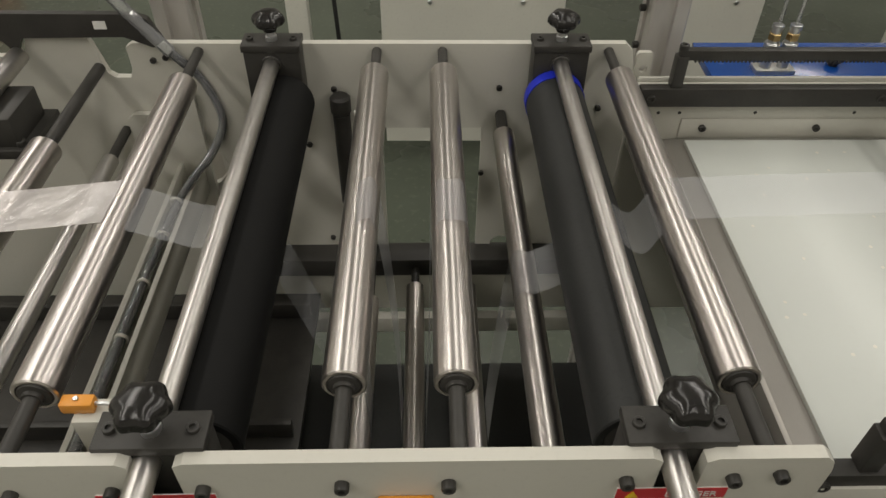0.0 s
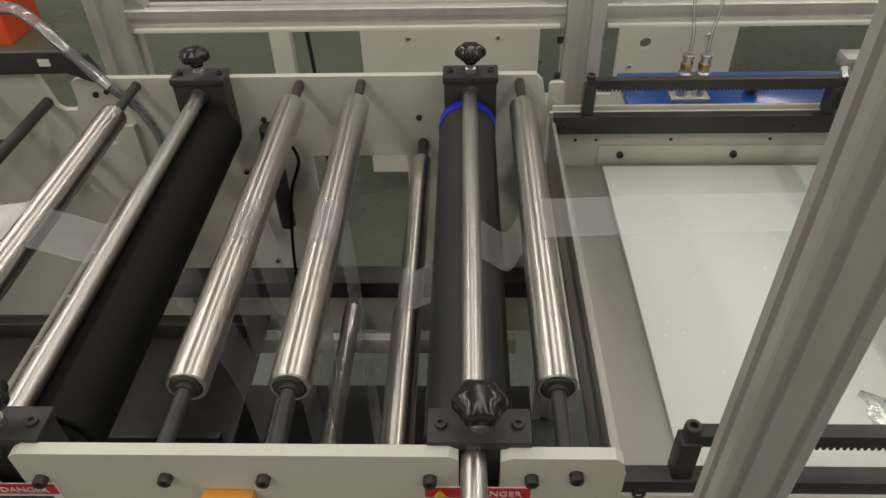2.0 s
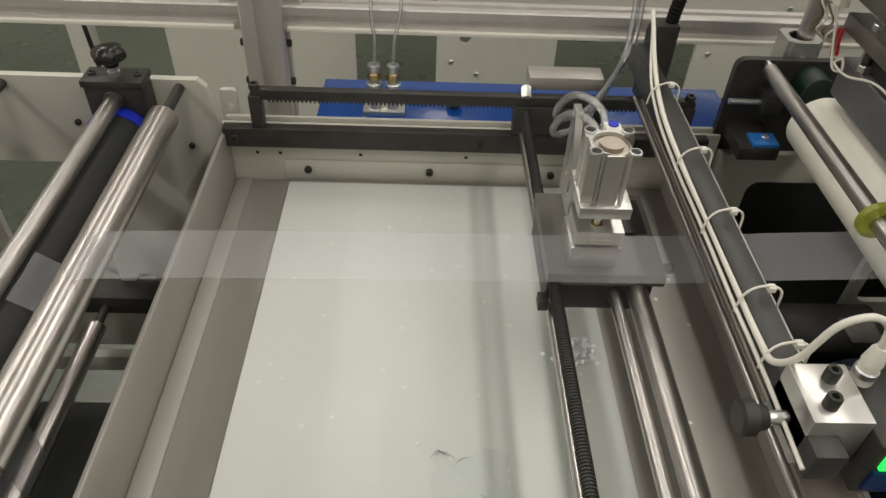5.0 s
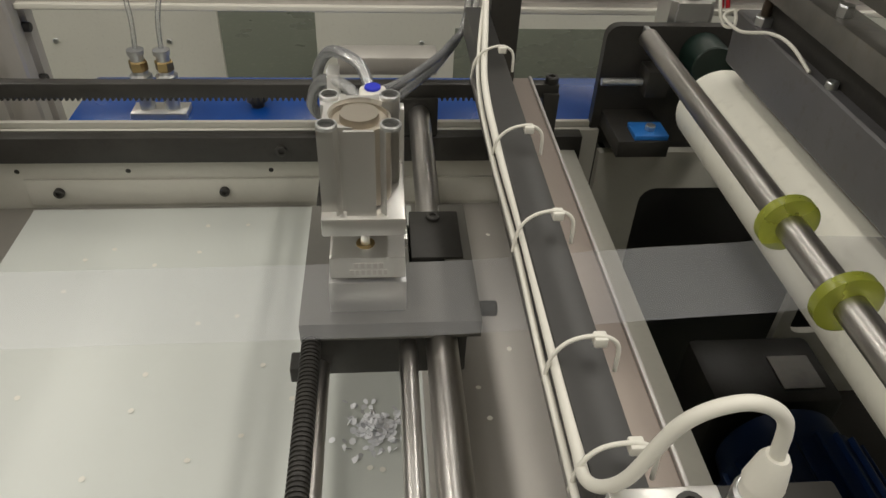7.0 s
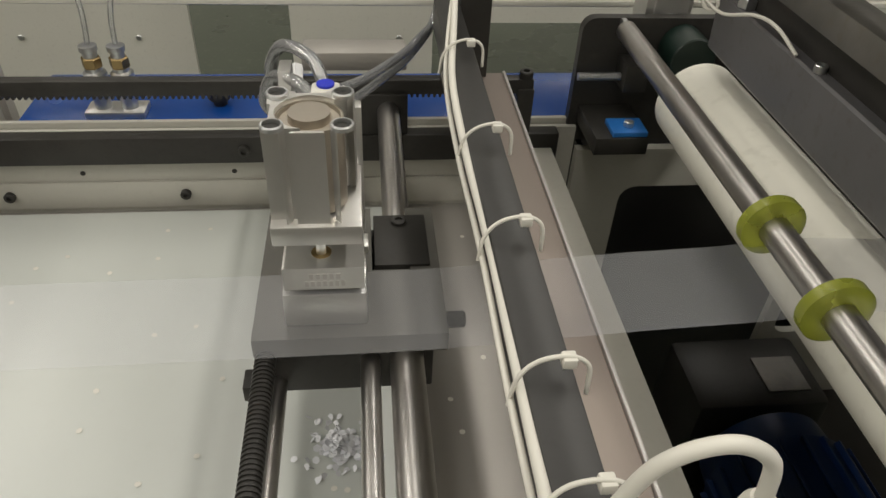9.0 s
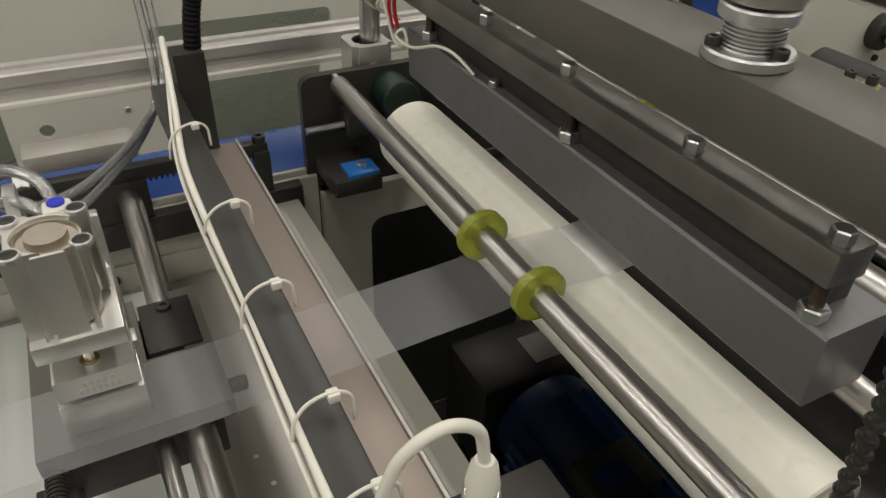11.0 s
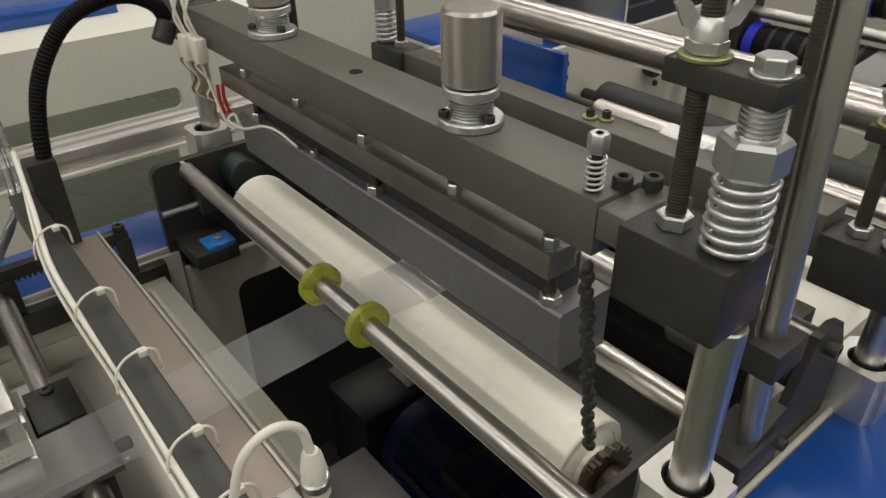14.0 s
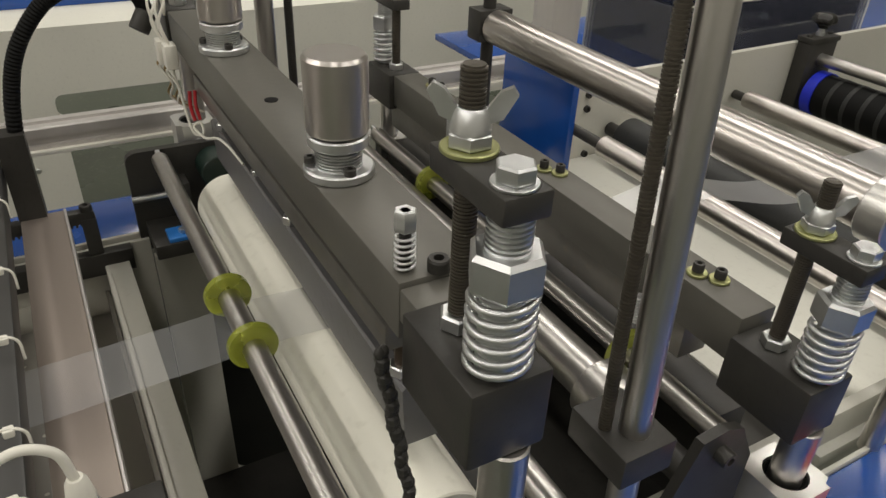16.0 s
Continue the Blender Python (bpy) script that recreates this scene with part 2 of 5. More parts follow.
def plate(bm, outer, holes, y0, y1, axis="y"):
    """A cut sheet: outline and holes are (a, z) loops; it fills y0 to y1 (axis 'y'), or x0 to x1 (axis 'x'), or z (axis 'z')."""
    def at(a, z, v):
        return (a, v, z) if axis == "y" else (v, a, z) if axis == "x" else (a, z, v)
    edges = []
    for loop in [outer] + list(holes):
        vs = [bm.verts.new(at(a, z, y0)) for a, z in loop]
        edges += [bm.edges.new((vs[i], vs[(i + 1) % len(vs)])) for i in range(len(vs))]
    fill = bmesh.ops.triangle_fill(bm, use_beauty=True, use_dissolve=False, edges=edges)
    faces = [g for g in fill["geom"] if isinstance(g, bmesh.types.BMFace)]
    ext = bmesh.ops.extrude_face_region(bm, geom=faces)
    mv = [g for g in ext["geom"] if isinstance(g, bmesh.types.BMVert)]
    bmesh.ops.translate(bm, vec=at(0, 0, y1 - y0), verts=mv)
    bmesh.ops.recalc_face_normals(bm, faces=bm.faces[:])
    return bm


def rounded(x0, x1, z0, z1, r, n=4):
    out = []
    for cx, cz, a0 in ((x1 - r, z1 - r, 0), (x0 + r, z1 - r, 90), (x0 + r, z0 + r, 180), (x1 - r, z0 + r, 270)):
        for k in range(n + 1):
            a = radians(a0 + 90 * k / n)
            out.append((cx + r * math.cos(a), cz + r * math.sin(a)))
    return out


def circle(cx, cz, r, n=14):
    return [(cx + r * math.cos(2 * math.pi * k / n), cz + r * math.sin(2 * math.pi * k / n)) for k in range(n)]


def root_place(ob):
    while ob.parent:
        ob = ob.parent
    return ob.matrix_basis.translation.copy()


def mesh_of(name, bm, material):
    bmesh.ops.recalc_face_normals(bm, faces=bm.faces[:])
    me = bpy.data.meshes.new(name)
    bm.to_mesh(me)
    bm.free()
    me.materials.append(material)
    me.polygons.foreach_set("use_smooth", [True] * len(me.polygons))
    me.set_sharp_from_angle(angle=radians(32))
    return me


def part(name, bm, material, parent, label=""):
    bmesh.ops.translate(bm, vec=-root_place(parent), verts=bm.verts[:])
    ob = new(name, mesh_of(name, bm, material))
    ob.parent = parent
    return tagged(ob, label)


def thing(name, at, label, category, group="", kind=""):
    ob = new(name)
    ob.empty_display_size = 0.02
    ob.matrix_basis = Matrix.Translation(at)
    return tagged(ob, label, category, group, kind)


def solid(name, bm, material, label, category, group="", kind=""):
    """A thing of one mesh, with its origin at its base."""
    xs = [v.co.copy() for v in bm.verts]
    lo = Vector((sum(v.x for v in xs) / len(xs), sum(v.y for v in xs) / len(xs), min(v.z for v in xs)))
    bmesh.ops.translate(bm, vec=-lo, verts=bm.verts[:])
    ob = new(name, mesh_of(name, bm, material))
    ob.matrix_basis = Matrix.Translation(lo)
    return tagged(ob, label, category, group, kind)


# ---- the hall ----
def hall():
    solid("floor", box(B(), -6, 9, -5, 8, -0.1, 0.0, 0), GREENF, "glossy worn green epoxy hall floor", "floor", kind="structure")
    solid("ceiling", box(B(), -6, 9, -5, 8, 4.6, 4.7, 0), WALLP, "pale grey hall ceiling", "ceiling", kind="structure")
    for nm, b in (("wall_north", (-6, 9, 8, 8.15)), ("wall_south", (-6, 9, -5.15, -5)), ("wall_west", (-6.15, -6, -5, 8)), ("wall_east", (9, 9.15, -5, 8))):
        solid(nm, box(B(), *b, -0.1, 4.7, 0), WALLP, "plain pale grey hall wall", "wall", kind="structure")
    for lx, ly, lp in LAMPS:
        f = thing("lamp_fixture", (lx, ly, 4.25), "long white sheet-metal ceiling lamp housing", "lamp", "hall lamps")
        part("housing", box(B(), lx - 0.2, lx + 0.2, ly - 4.55, ly + 4.55, 4.215, 4.26, 0.004), WHITE_P, f)
        for s in (-3.8, 0, 3.8):
            part("hanger", cyl(B(), (lx, ly + s, 4.26), (lx, ly + s, 4.6), 0.006, 8), STEEL, f)


hall()


# ---- side frames of the roller section ----
def knob_shape(bm, c, r=0.0225, h=0.03):
    """Six-lobed star knob, its top at c plus h."""
    n = 48
    rings = []
    for dz, k in ((0.0, 0.42), (0.006, 0.5), (0.010, 0.86), (0.014, 1.0), (h - 0.011, 1.0), (h - 0.006, 0.9), (h - 0.002, 0.68), (h, 0.4)):
        ring = []
        for i in range(n):
            a = 2 * math.pi * i / n
            rr = r * k * (1 + (0.075 * math.cos(6 * a) if k > 0.62 else 0.0))
            ring.append(bm.verts.new((c[0] + rr * math.cos(a), c[1] + rr * math.sin(a), c[2] + dz)))
        rings.append(ring)
    for a, b in zip(rings, rings[1:]):
        for i in range(n):
            bm.faces.new((a[i], a[(i + 1) % n], b[(i + 1) % n], b[i]))
    bm.faces.new(rings[-1])
    bm.faces.new(list(reversed(rings[0])))
    return bm


FAR_Y, NEAR_Y = 1.045, 0.345


def side_plates():
    # far plate, with its stepped outline and the tall opening to the floor
    far = thing("side_plate", (-0.2, FAR_Y, 0), "cream-painted steel side plate with stepped edge and openings", "machine frame", "side plates")
    top = 1.012
    outer = [(0.312, top), (0.324, 1.0), (0.336, 0.93), (0.336, 0.42), (-1.5, 0.42), (-1.5, 0.99), (-0.60, 0.99), (-0.59, 1.022), (-0.50, 1.022), (-0.485, 0.962), (-0.475, 0.955),
             (-0.452, 0.955), (-0.446, 0.97), (-0.446, 1.006), (-0.436, top)]
    holes = [[(-0.068, 0.862), (0.098, 0.862), (0.098, 0.52), (-0.068, 0.52)], circle(-0.385, 0.79, 0.05), circle(0.145, 0.60, 0.02)]
    part("plate", plate(B(), outer, holes, FAR_Y, FAR_Y + 0.012), CREAM, far)
    for x, z in ((-0.14, 0.935), (0.122, 0.937), (-0.331, 0.927), (-0.42, 0.90), (-0.41, 0.985), (-0.19, 0.83), (0.10, 0.77), (-0.17, 0.62), (0.285, 0.90), (-0.39, 0.99)):
        part("screw", cap_screw(B(), (x, FAR_Y, z), (x, FAR_Y - 0.005, z), 0.0048), BLACK, far)
    part("end_lug", plate(B(), rounded(0.3365, 0.362, 0.93, 0.99, 0.006), [circle(0.350, 0.962, 0.0065)], FAR_Y + 0.014, FAR_Y + 0.022), CREAM, far)
    # near plate, cut out under each bearing block
    near = thing("side_plate", (-0.2, NEAR_Y, 0), "cream-painted steel front plate with two bearing slots and warning labels", "machine frame", "side plates")
    outer = [(0.326, 1.015), (0.333, 1.008), (0.336, 0.995), (0.336, 0.42), (-1.5, 0.42), (-1.5, 1.017),
             (-0.240, 1.017), (-0.232, 1.012), (-0.232, 0.93), (-0.196, 0.93), (-0.196, 1.012), (-0.188, 1.017),
             (0.185, 1.017), (0.193, 1.012), (0.193, 0.93), (0.229, 0.93), (0.229, 1.010), (0.238, 1.015)]
    part("plate", plate(B(), outer, [], NEAR_Y - 0.006, NEAR_Y + 0.006), CREAM, near)
    for x, z in ((-0.065, 0.984), (0.022, 0.984), (-0.178, 0.98), (-0.252, 0.978), (0.168, 0.985), (0.256, 0.987), (0.294, 0.992), (-0.335, 0.975)):
        part("screw", cap_screw(B(), (x, NEAR_Y - 0.006, z), (x, NEAR_Y - 0.014, z), 0.0062), BLACK, near)
    for x0, x1 in ((0.163, 0.256), (-0.268, -0.17)):
        lab = part("warning_label", box(B(), x0, x1, NEAR_Y - 0.0072, NEAR_Y - 0.006, 0.925, 0.972, 0), PAPER, near, "white warning label with red head band")
        part("head_band", box(B(), x0, x1, NEAR_Y - 0.0080, NEAR_Y - 0.0072, 0.957, 0.972, 0), RED, lab)
        tri = B()
        plate(tri, [(x0 + 0.008, 0.9595), (x0 + 0.019, 0.9595), (x0 + 0.0135, 0.9695)], [], NEAR_Y - 0.0088, NEAR_Y - 0.008)
        part("warning_sign", tri, YELLOW, lab)
        w = new("headline", text_mesh("DANGER", 0.011, PAPER))
        w.parent = lab
        w.matrix_basis = Matrix.Translation(Vector((x1 - 0.052, NEAR_Y - 0.0084, 0.9605)) - root_place(near)) @ pose(0, 0, 0, 90, 0, 0)
        for k in range(4):
            part("text_line", box(B(), x0 + 0.024, x1 - 0.008 - 0.012 * (k % 2), NEAR_Y - 0.0080, NEAR_Y - 0.0072, 0.949 - 0.006 * k, 0.952 - 0.006 * k, 0), INK, lab)


def text_mesh(words, size, material):
    cu = bpy.data.curves.new("letters", "FONT")
    cu.body, cu.size, cu.extrude = words, size, 0.0003
    tmp = bpy.data.objects.new("letters", cu)
    scene.collection.objects.link(tmp)
    bpy.context.view_layer.update()
    me = bpy.data.meshes.new_from_object(tmp.evaluated_get(bpy.context.evaluated_depsgraph_get()))
    bpy.data.objects.remove(tmp)
    me.materials.clear()
    me.materials.append(material)
    return me


side_plates()


# ---- bearing blocks with star knobs ----
def bearing_block(cx, y0, y1, z0, z1, w, label):
    t = thing("bearing_block", (cx, (y0 + y1) / 2, z0), label, "bearing block", "bearing blocks")
    body = part("housing", box(B(), cx - w / 2, cx + w / 2, y0, y1, z0, z1 - 0.011, 0.0015), BLACK, t)
    part("cover_plate", box(B(), cx - w / 2 - 0.002, cx + w / 2 + 0.002, y0 - 0.003, y1 + 0.003, z1 - 0.0105, z1, 0.0012), BLACK, t)
    for s in (-1, 1):
        part("screw", cap_screw(B(), (cx + s * w * 0.39, (y0 + y1) / 2, z1), (cx + s * w * 0.39, (y0 + y1) / 2, z1 + 0.004), 0.0055), BLACK, t)
    st = B()
    lathe(st, (cx, (y0 + y1) / 2, z1), (cx, (y0 + y1) / 2, z1 + 0.03), [(0, 0), (0, 0.0085), (0.006, 0.0085), (0.007, 0.006), (0.02, 0.006), (0.03, 0.006), (0.03, 0)], 16)
    part("threaded_stem", st, STEEL, t, "zinc-plated stem and nut")
    kn = part("star_knob", knob_shape(B(), (cx, (y0 + y1) / 2, z1 + 0.014)), KNOB, t, "glossy black plastic star knob")
    return t


for cx in (0.207, -0.221):
    bearing_block(cx, 1.006, 1.043, 0.915, 1.029, 0.082, "black bearing block with star knob on the far plate")
    b = bearing_block(cx + 0.004, 0.353, 0.383, 0.93, 1.022, 0.086, "black bearing block with star knob on the front plate")


# ---- rollers ----
ROLLERS = []


def roller(x, z, y0, y1, r, material, label, axle=(0.405 - 0.05, FAR_Y), axle_r=0.0075, cap=True, name="guide_roller", axle_mat=None, cap_mat=None, category="roller", group="guide rollers"):
    t = thing(name, (x, (y0 + y1) / 2, z), label, category, group)
    part("sleeve", lathe(B(), (x, y0, z), (x, y1, z), [(0.006, r * 0.78), (0, r * 0.8), (0, r - 0.0015), (0.0015, r), (y1 - y0 - 0.0015, r), (y1 - y0, r - 0.0015), (y1 - y0, r * 0.8), (y1 - y0 - 0.006, r * 0.78)], 48), material, t)
    if cap:
        for y, s in ((y0, 1), (y1, -1)):
            part("end_cap", lathe(B(), (x, y + s * 0.005, z), (x, y - s * 0.02, z), [(0, 0), (0, r * 0.82), (0.002, r * 0.82), (0.006, r * 0.7), (0.007, r * 0.48), (0.011, r * 0.46), (0.012, 0)], 28), cap_mat or BLACK, t)
    part("axle", cyl(B(), (x, axle[0], z), (x, axle[1], z), axle_r, 18), axle_mat or BLACK, t, "black steel axle")
    return t


roller(-0.069, 1.0, 0.425, 0.974, 0.0205, ROLLER, "turned chrome guide roller with black end caps")
roller(0.031, 1.0, 0.425, 0.974, 0.0205, ROLLER, "turned chrome guide roller with black end caps")
roller(0.286, 1.0, 0.425, 0.962, 0.0205, ROLLER, "turned chrome guide roller before the white bed")
roller(-0.338, 1.0, 0.418, 0.945, 0.0205, ROLLER, "turned chrome guide roller before the black nip roller")
roller(-0.495, 0.972, 0.418, 0.83, 0.0205, ROLLER, "turned chrome guide roller with a long grey axle", axle_r=0.009)
roller(-0.485, 0.86, 0.43, 0.96, 0.0125, SHAFT, "thin chrome roller low in the frame")
roller(0.127, 0.888, 0.36, 0.985, 0.0165, ROLLER, "thin chrome roller set low between the plates", axle_r=0.009)
roller(-0.016, 0.575, 0.40, 0.955, 0.0165, ROLLER, "thin chrome roller deep in the frame")
roller(0.078, 0.575, 0.40, 0.955, 0.0165, ROLLER, "thin chrome roller deep in the frame")
roller(-0.095, 0.60, 0.40, 0.9, 0.0165, ROLLER, "thin chrome roller deep in the frame")
for x, mt, lb in ((-0.222, RUBBER, "thick black rubber nip roller"), (0.206, RUBBER2, "greyed black rubber nip roller with blue end collar")):
    t = roller(x - 0.004 + (0.018 if x < 0 else 0), 0.944, 0.40, 0.995, 0.044, mt, lb, name="nip_roller", axle_r=0.014, axle=(0.36, FAR_Y), group="nip rollers")
    if x > 0:
        part("blue_collar", lathe(B(), (x - 0.004, 0.985, 0.944), (x - 0.004, 1.008, 0.944), [(0, 0), (0, 0.0455), (0.02, 0.0455), (0.022, 0.04), (0.022, 0)], 30), BLUEP, t, "ribbed blue plastic collar")
    s = thing("nip_shaft", (x, 0.7, 1.0), "polished steel pressure shaft over a nip roller", "shaft", "nip shafts")
    part("bar", cyl(B(), (x, 0.262, 1.0), (x, 1.03, 1.0), 0.0115, 32), SHAFT, s)
    part("collar", cyl(B(), (x, 1.0, 1.0), (x, 1.012, 1.0), 0.0145, 24), BLACK, s)


# ---- film web ----
SY0, SY1 = 0.624, 0.697


def film_piece(name, pts, y0=SY0, y1=SY1, label="clear plastic film strip running over the rollers", material=None):
    """A strip along the (x, z) points, with its real thin depth."""
    bm = B()
    ps = smooth_path([(x, 0, z) for x, z in pts], 6)
    ny = 5
    rows = [[bm.verts.new((p.x, y0 + (y1 - y0) * k / ny, p.z + 0.0006 * math.sin(9 * p.x + 5 * k))) for k in range(ny + 1)] for p in ps]
    for a, b in zip(rows, rows[1:]):
        for k in range(ny):
            bm.faces.new((a[k], a[k + 1], b[k + 1], b[k]))
    return solid(name, bm, material or FILM, label, "plastic film", "film strips")


film_piece("film_strip", [(0.287, 1.0215), (0.45, 1.0285), (0.65, 1.031), (0.80, 1.0315), (0.90, 1.033), (1.03, 1.042), (1.10, 1.046), (1.131, 1.0505), (1.165, 1.051), (1.19, 1.0500), (1.204, 1.0492)])
film_piece("film_strip", [(-0.75, 0.985), (-0.5, 1.003), (-0.34, 1.0215)], label="creased milky film strip coming in over the first guide roller", material=CREASED)
film_piece("film_strip", [(-0.321, 1.011), (-0.285, 0.997), (-0.25, 0.984), (-0.222, 0.9882)], label="clear film strip wrapped to the nip roller")
film_piece("film_strip", [(-0.165, 0.93), (-0.12, 0.75), (-0.112, 0.60)], label="clear film strip dropping to the lower rollers")
film_piece("film_strip", [(-0.078, 0.60), (-0.083, 0.8), (-0.088, 1.0)], label="clear film strip rising to a guide roller")
film_piece("film_strip", [(-0.088, 1.004), (-0.069, 1.0213), (-0.05, 1.004), (-0.035, 0.8), (-0.033, 0.58)], label="clear film strip over a guide roller")
film_piece("film_strip", [(0.002, 0.58), (0.008, 0.8), (0.0115, 0.995), (0.032, 1.0213), (0.052, 0.995), (0.058, 0.8), (0.062, 0.58)], label="clear film strip over a guide roller")
film_piece("film_strip", [(0.095, 0.58), (0.1, 0.75), (0.112, 0.896), (0.135, 0.906), (0.17, 0.93), (0.2, 0.99)], label="clear film strip over the low roller")
film_piece("film_strip", [(0.218, 0.99), (0.25, 0.97), (0.268, 1.005), (0.287, 1.0215)], label="clear film strip leaving the nip rollers")


# ---- tray with white bed ----
def tray():
    t = thing("collecting_tray", (0.68, 0.7, 0.84), "grey sheet-metal tray under the punch", "tray")
    part("tray_floor", box(B(), 0.3455, 1.03, 0.365, 1.038, 0.836, 0.843, 0.001), TRAY, t)
    part("side_wall", box(B(), 0.340, 0.346, 0.365, 1.038, 0.836, 0.938, 0.001), TRAY, t)
    part("fold", box(B(), 0.3465, 0.372, 0.365, 1.038, 0.843, 0.8455, 0.0008), TRAY, t)
    part("side_wall", box(B(), 1.03, 1.036, 0.365, 1.038, 0.78, 0.88, 0.001), TRAY, t)
    f = part("back_wall", box(B(), 0.338, 1.10, 1.0405, 1.0485, 0.42, 0.945, 0.001), CREAM, t)
    part("front_wall", box(B(), 0.34, 1.036, 0.357, 0.364, 0.42, 0.93, 0.001), CREAM, t)
    for x in (0.462, 0.653, 0.846):
        part("screw", cap_screw(B(), (x, 1.036, 0.867), (x, 1.030, 0.867), 0.006), BLACK, t)
    # solid black discs give the shade of drilled holes; the wall is uncut
    for x in (0.385, 0.42, 0.545, 0.71):
        part("dark_hole_disc", cyl(B(), (x, 1.0405, 0.893), (x, 1.0398, 0.893), 0.003, 10), BLACK, t)
    part("stiffener", box(B(), 0.425, 1.0, 1.036, 1.0402, 0.848, 0.883, 0.0015), CREAM, t)
    solid("white_bed_sheet", box(B(), 0.433, 0.876, 0.372, 1.022, 0.8435, 0.852, 0.001), BED, "glossy off-white plastic sheet lying in the tray", "sheet")


tray()


def rail_set(y, side):
    lab = "black steel rail along the tray"
    r = thing("slide_rail", (0.7, y, 0.915), lab, "rail", "slide rails")
    part("bar", box(B(), 0.343, 1.075, y - 0.012, y + 0.006, 0.916, 0.948, 0.001), BLACK, r)
    for x in (0.728, 0.36):
        part("screw", cap_screw(B(), (x, y - 0.012, 0.932), (x, y - 0.016, 0.932), 0.0065), BLACK, r)
    k = thing("toothed_rack", (0.7, y, 0.99), "black toothed rack bar on two posts above the rail", "rack", "toothed racks")
    bm = box(B(), 0.392, 1.04, y - 0.006, y + 0.008, 0.994, 1.010, 0.0008)
    part("rack_bar", bm, BLACK, k)
    teeth = B()
    n = 104
    for i in range(n):
        x = 0.415 + i * 0.006
        v = [teeth.verts.new(p) for p in ((x, y - 0.0058, 0.998), (x + 0.0050, y - 0.0058, 0.998), (x + 0.0036, y - 0.0058, 0.9905), (x + 0.0014, y - 0.0058, 0.9905),
                                          (x, y + 0.0078, 0.998), (x + 0.0050, y + 0.0078, 0.998), (x + 0.0036, y + 0.0078, 0.9905), (x + 0.0014, y + 0.0078, 0.9905))]
        for q in ((0, 1, 2, 3), (7, 6, 5, 4), (0, 3, 7, 4), (1, 5, 6, 2), (3, 2, 6, 7)):
            teeth.faces.new([v[a] for a in q])
    tagged(part("teeth", teeth, BLACK, k), kind="stuff")
    for x in (0.397, 1.032):
        p = part("post", box(B(), x - 0.009, x + 0.009, y - 0.009, y + 0.009, 0.948, 1.0, 0.001), BLACK, k)
        part("screw", cap_screw(B(), (x, y, 1.010), (x, y, 1.018), 0.0075), BLACK, p)


rail_set(1.032, 1)
rail_set(0.372, -1)


# ---- far edge beyond the tray ----
def far_edge():
    p = solid("white_channel", box(B(), 0.343, 1.09, 1.0495, 1.056, 0.938, 0.952, 0.002), CREAM, "cream sheet edge behind the rail", "trim")
    g = thing("blue_table_plate", (0.8, 1.13, 0.93), "blue-painted steel plate beside the rail", "machine table")
    part("plate", box(B(), 0.475, 1.14, 1.0575, 1.20, 0.922, 0.936, 0.001), BLUE, g)
    for x in (0.69,):
        b = part("grip", lathe(B(), (x, 1.12, 0.936), (x, 1.12, 0.96), [(0, 0), (0, 0.008), (0.006, 0.008), (0.008, 0.013), (0.018, 0.013), (0.02, 0.009), (0.02, 0)], 12), BLACK, g)
    f = thing("air_fitting", (0.57, 1.1, 0.936), "two nickel-plated push-in air fittings on a small plate", "air fitting")
    part("foot", box(B(), 0.547, 0.612, 1.085, 1.115, 0.936, 0.944, 0.001), ALU2, f)
    for x in (0.565, 0.594):
        q = part("connector", lathe(B(), (x, 1.1, 0.944), (x, 1.1, 1.03), [(0, 0), (0, 0.009), (0.02, 0.009), (0.021, 0.0125), (0.042, 0.0125), (0.044, 0.009), (0.048, 0.009), (0.048, 0)], 18), STEEL, f)
        part("hex_collar", hexa(B(), (x, 1.1, 0.992), (x, 1.1, 1.004), 0.0105), BRASS, q)
        part("collet", lathe(B(), (x, 1.1, 1.004), (x, 1.1, 1.018), [(0, 0), (0, 0.0075), (0.006, 0.0075), (0.007, 0.0095), (0.013, 0.0095), (0.014, 0.005), (0.014, 0)], 16), STEEL, q)
        part("hose", tube(B(), [(x, 1.1, 1.012), (x + 0.002, 1.105, 1.05), (x + 0.012 * (1 if x > 0.57 else -0.2), 1.12, 1.12), (0.585, 1.13, 1.25), (0.60, 1.14, 1.5)], 0.0028, 8), HOSE, q)


far_edge()


def extrusion(bm, x0, x1, y0, y1, z0, z1, axis):
    """Slotted aluminium profile: a body with a groove down the middle of each face."""
    dims = {"x": (y0, y1, z0, z1), "z": (x0, x1, y0, y1)}[axis]
    a0, a1, b0, b1 = dims
    w, h = a1 - a0, b1 - b0
    g, d = min(w, h) * 0.14, min(w, h) * 0.12
    ca, cb = (a0 + a1) / 2, (b0 + b1) / 2
    c = min(w, h) * 0.05
    loop = [(a0 + c, b0), (ca - g, b0), (ca - g * 0.8, b0 + d), (ca + g * 0.8, b0 + d), (ca + g, b0), (a1 - c, b0), (a1, b0 + c), (a1, cb - g), (a1 - d, cb - g * 0.8), (a1 - d, cb + g * 0.8), (a1, cb + g), (a1, b1 - c), (a1 - c, b1),
            (ca + g, b1), (ca + g * 0.8, b1 - d), (ca - g * 0.8, b1 - d), (ca - g, b1), (a0 + c, b1), (a0, b1 - c), (a0, cb + g), (a0 + d, cb + g * 0.8), (a0 + d, cb - g * 0.8), (a0, cb - g), (a0, b0 + c)]
    if axis == "x":
        return plate(bm, loop, [], x0, x1, "x")
    return plate(bm, loop, [], z0, z1, "z")


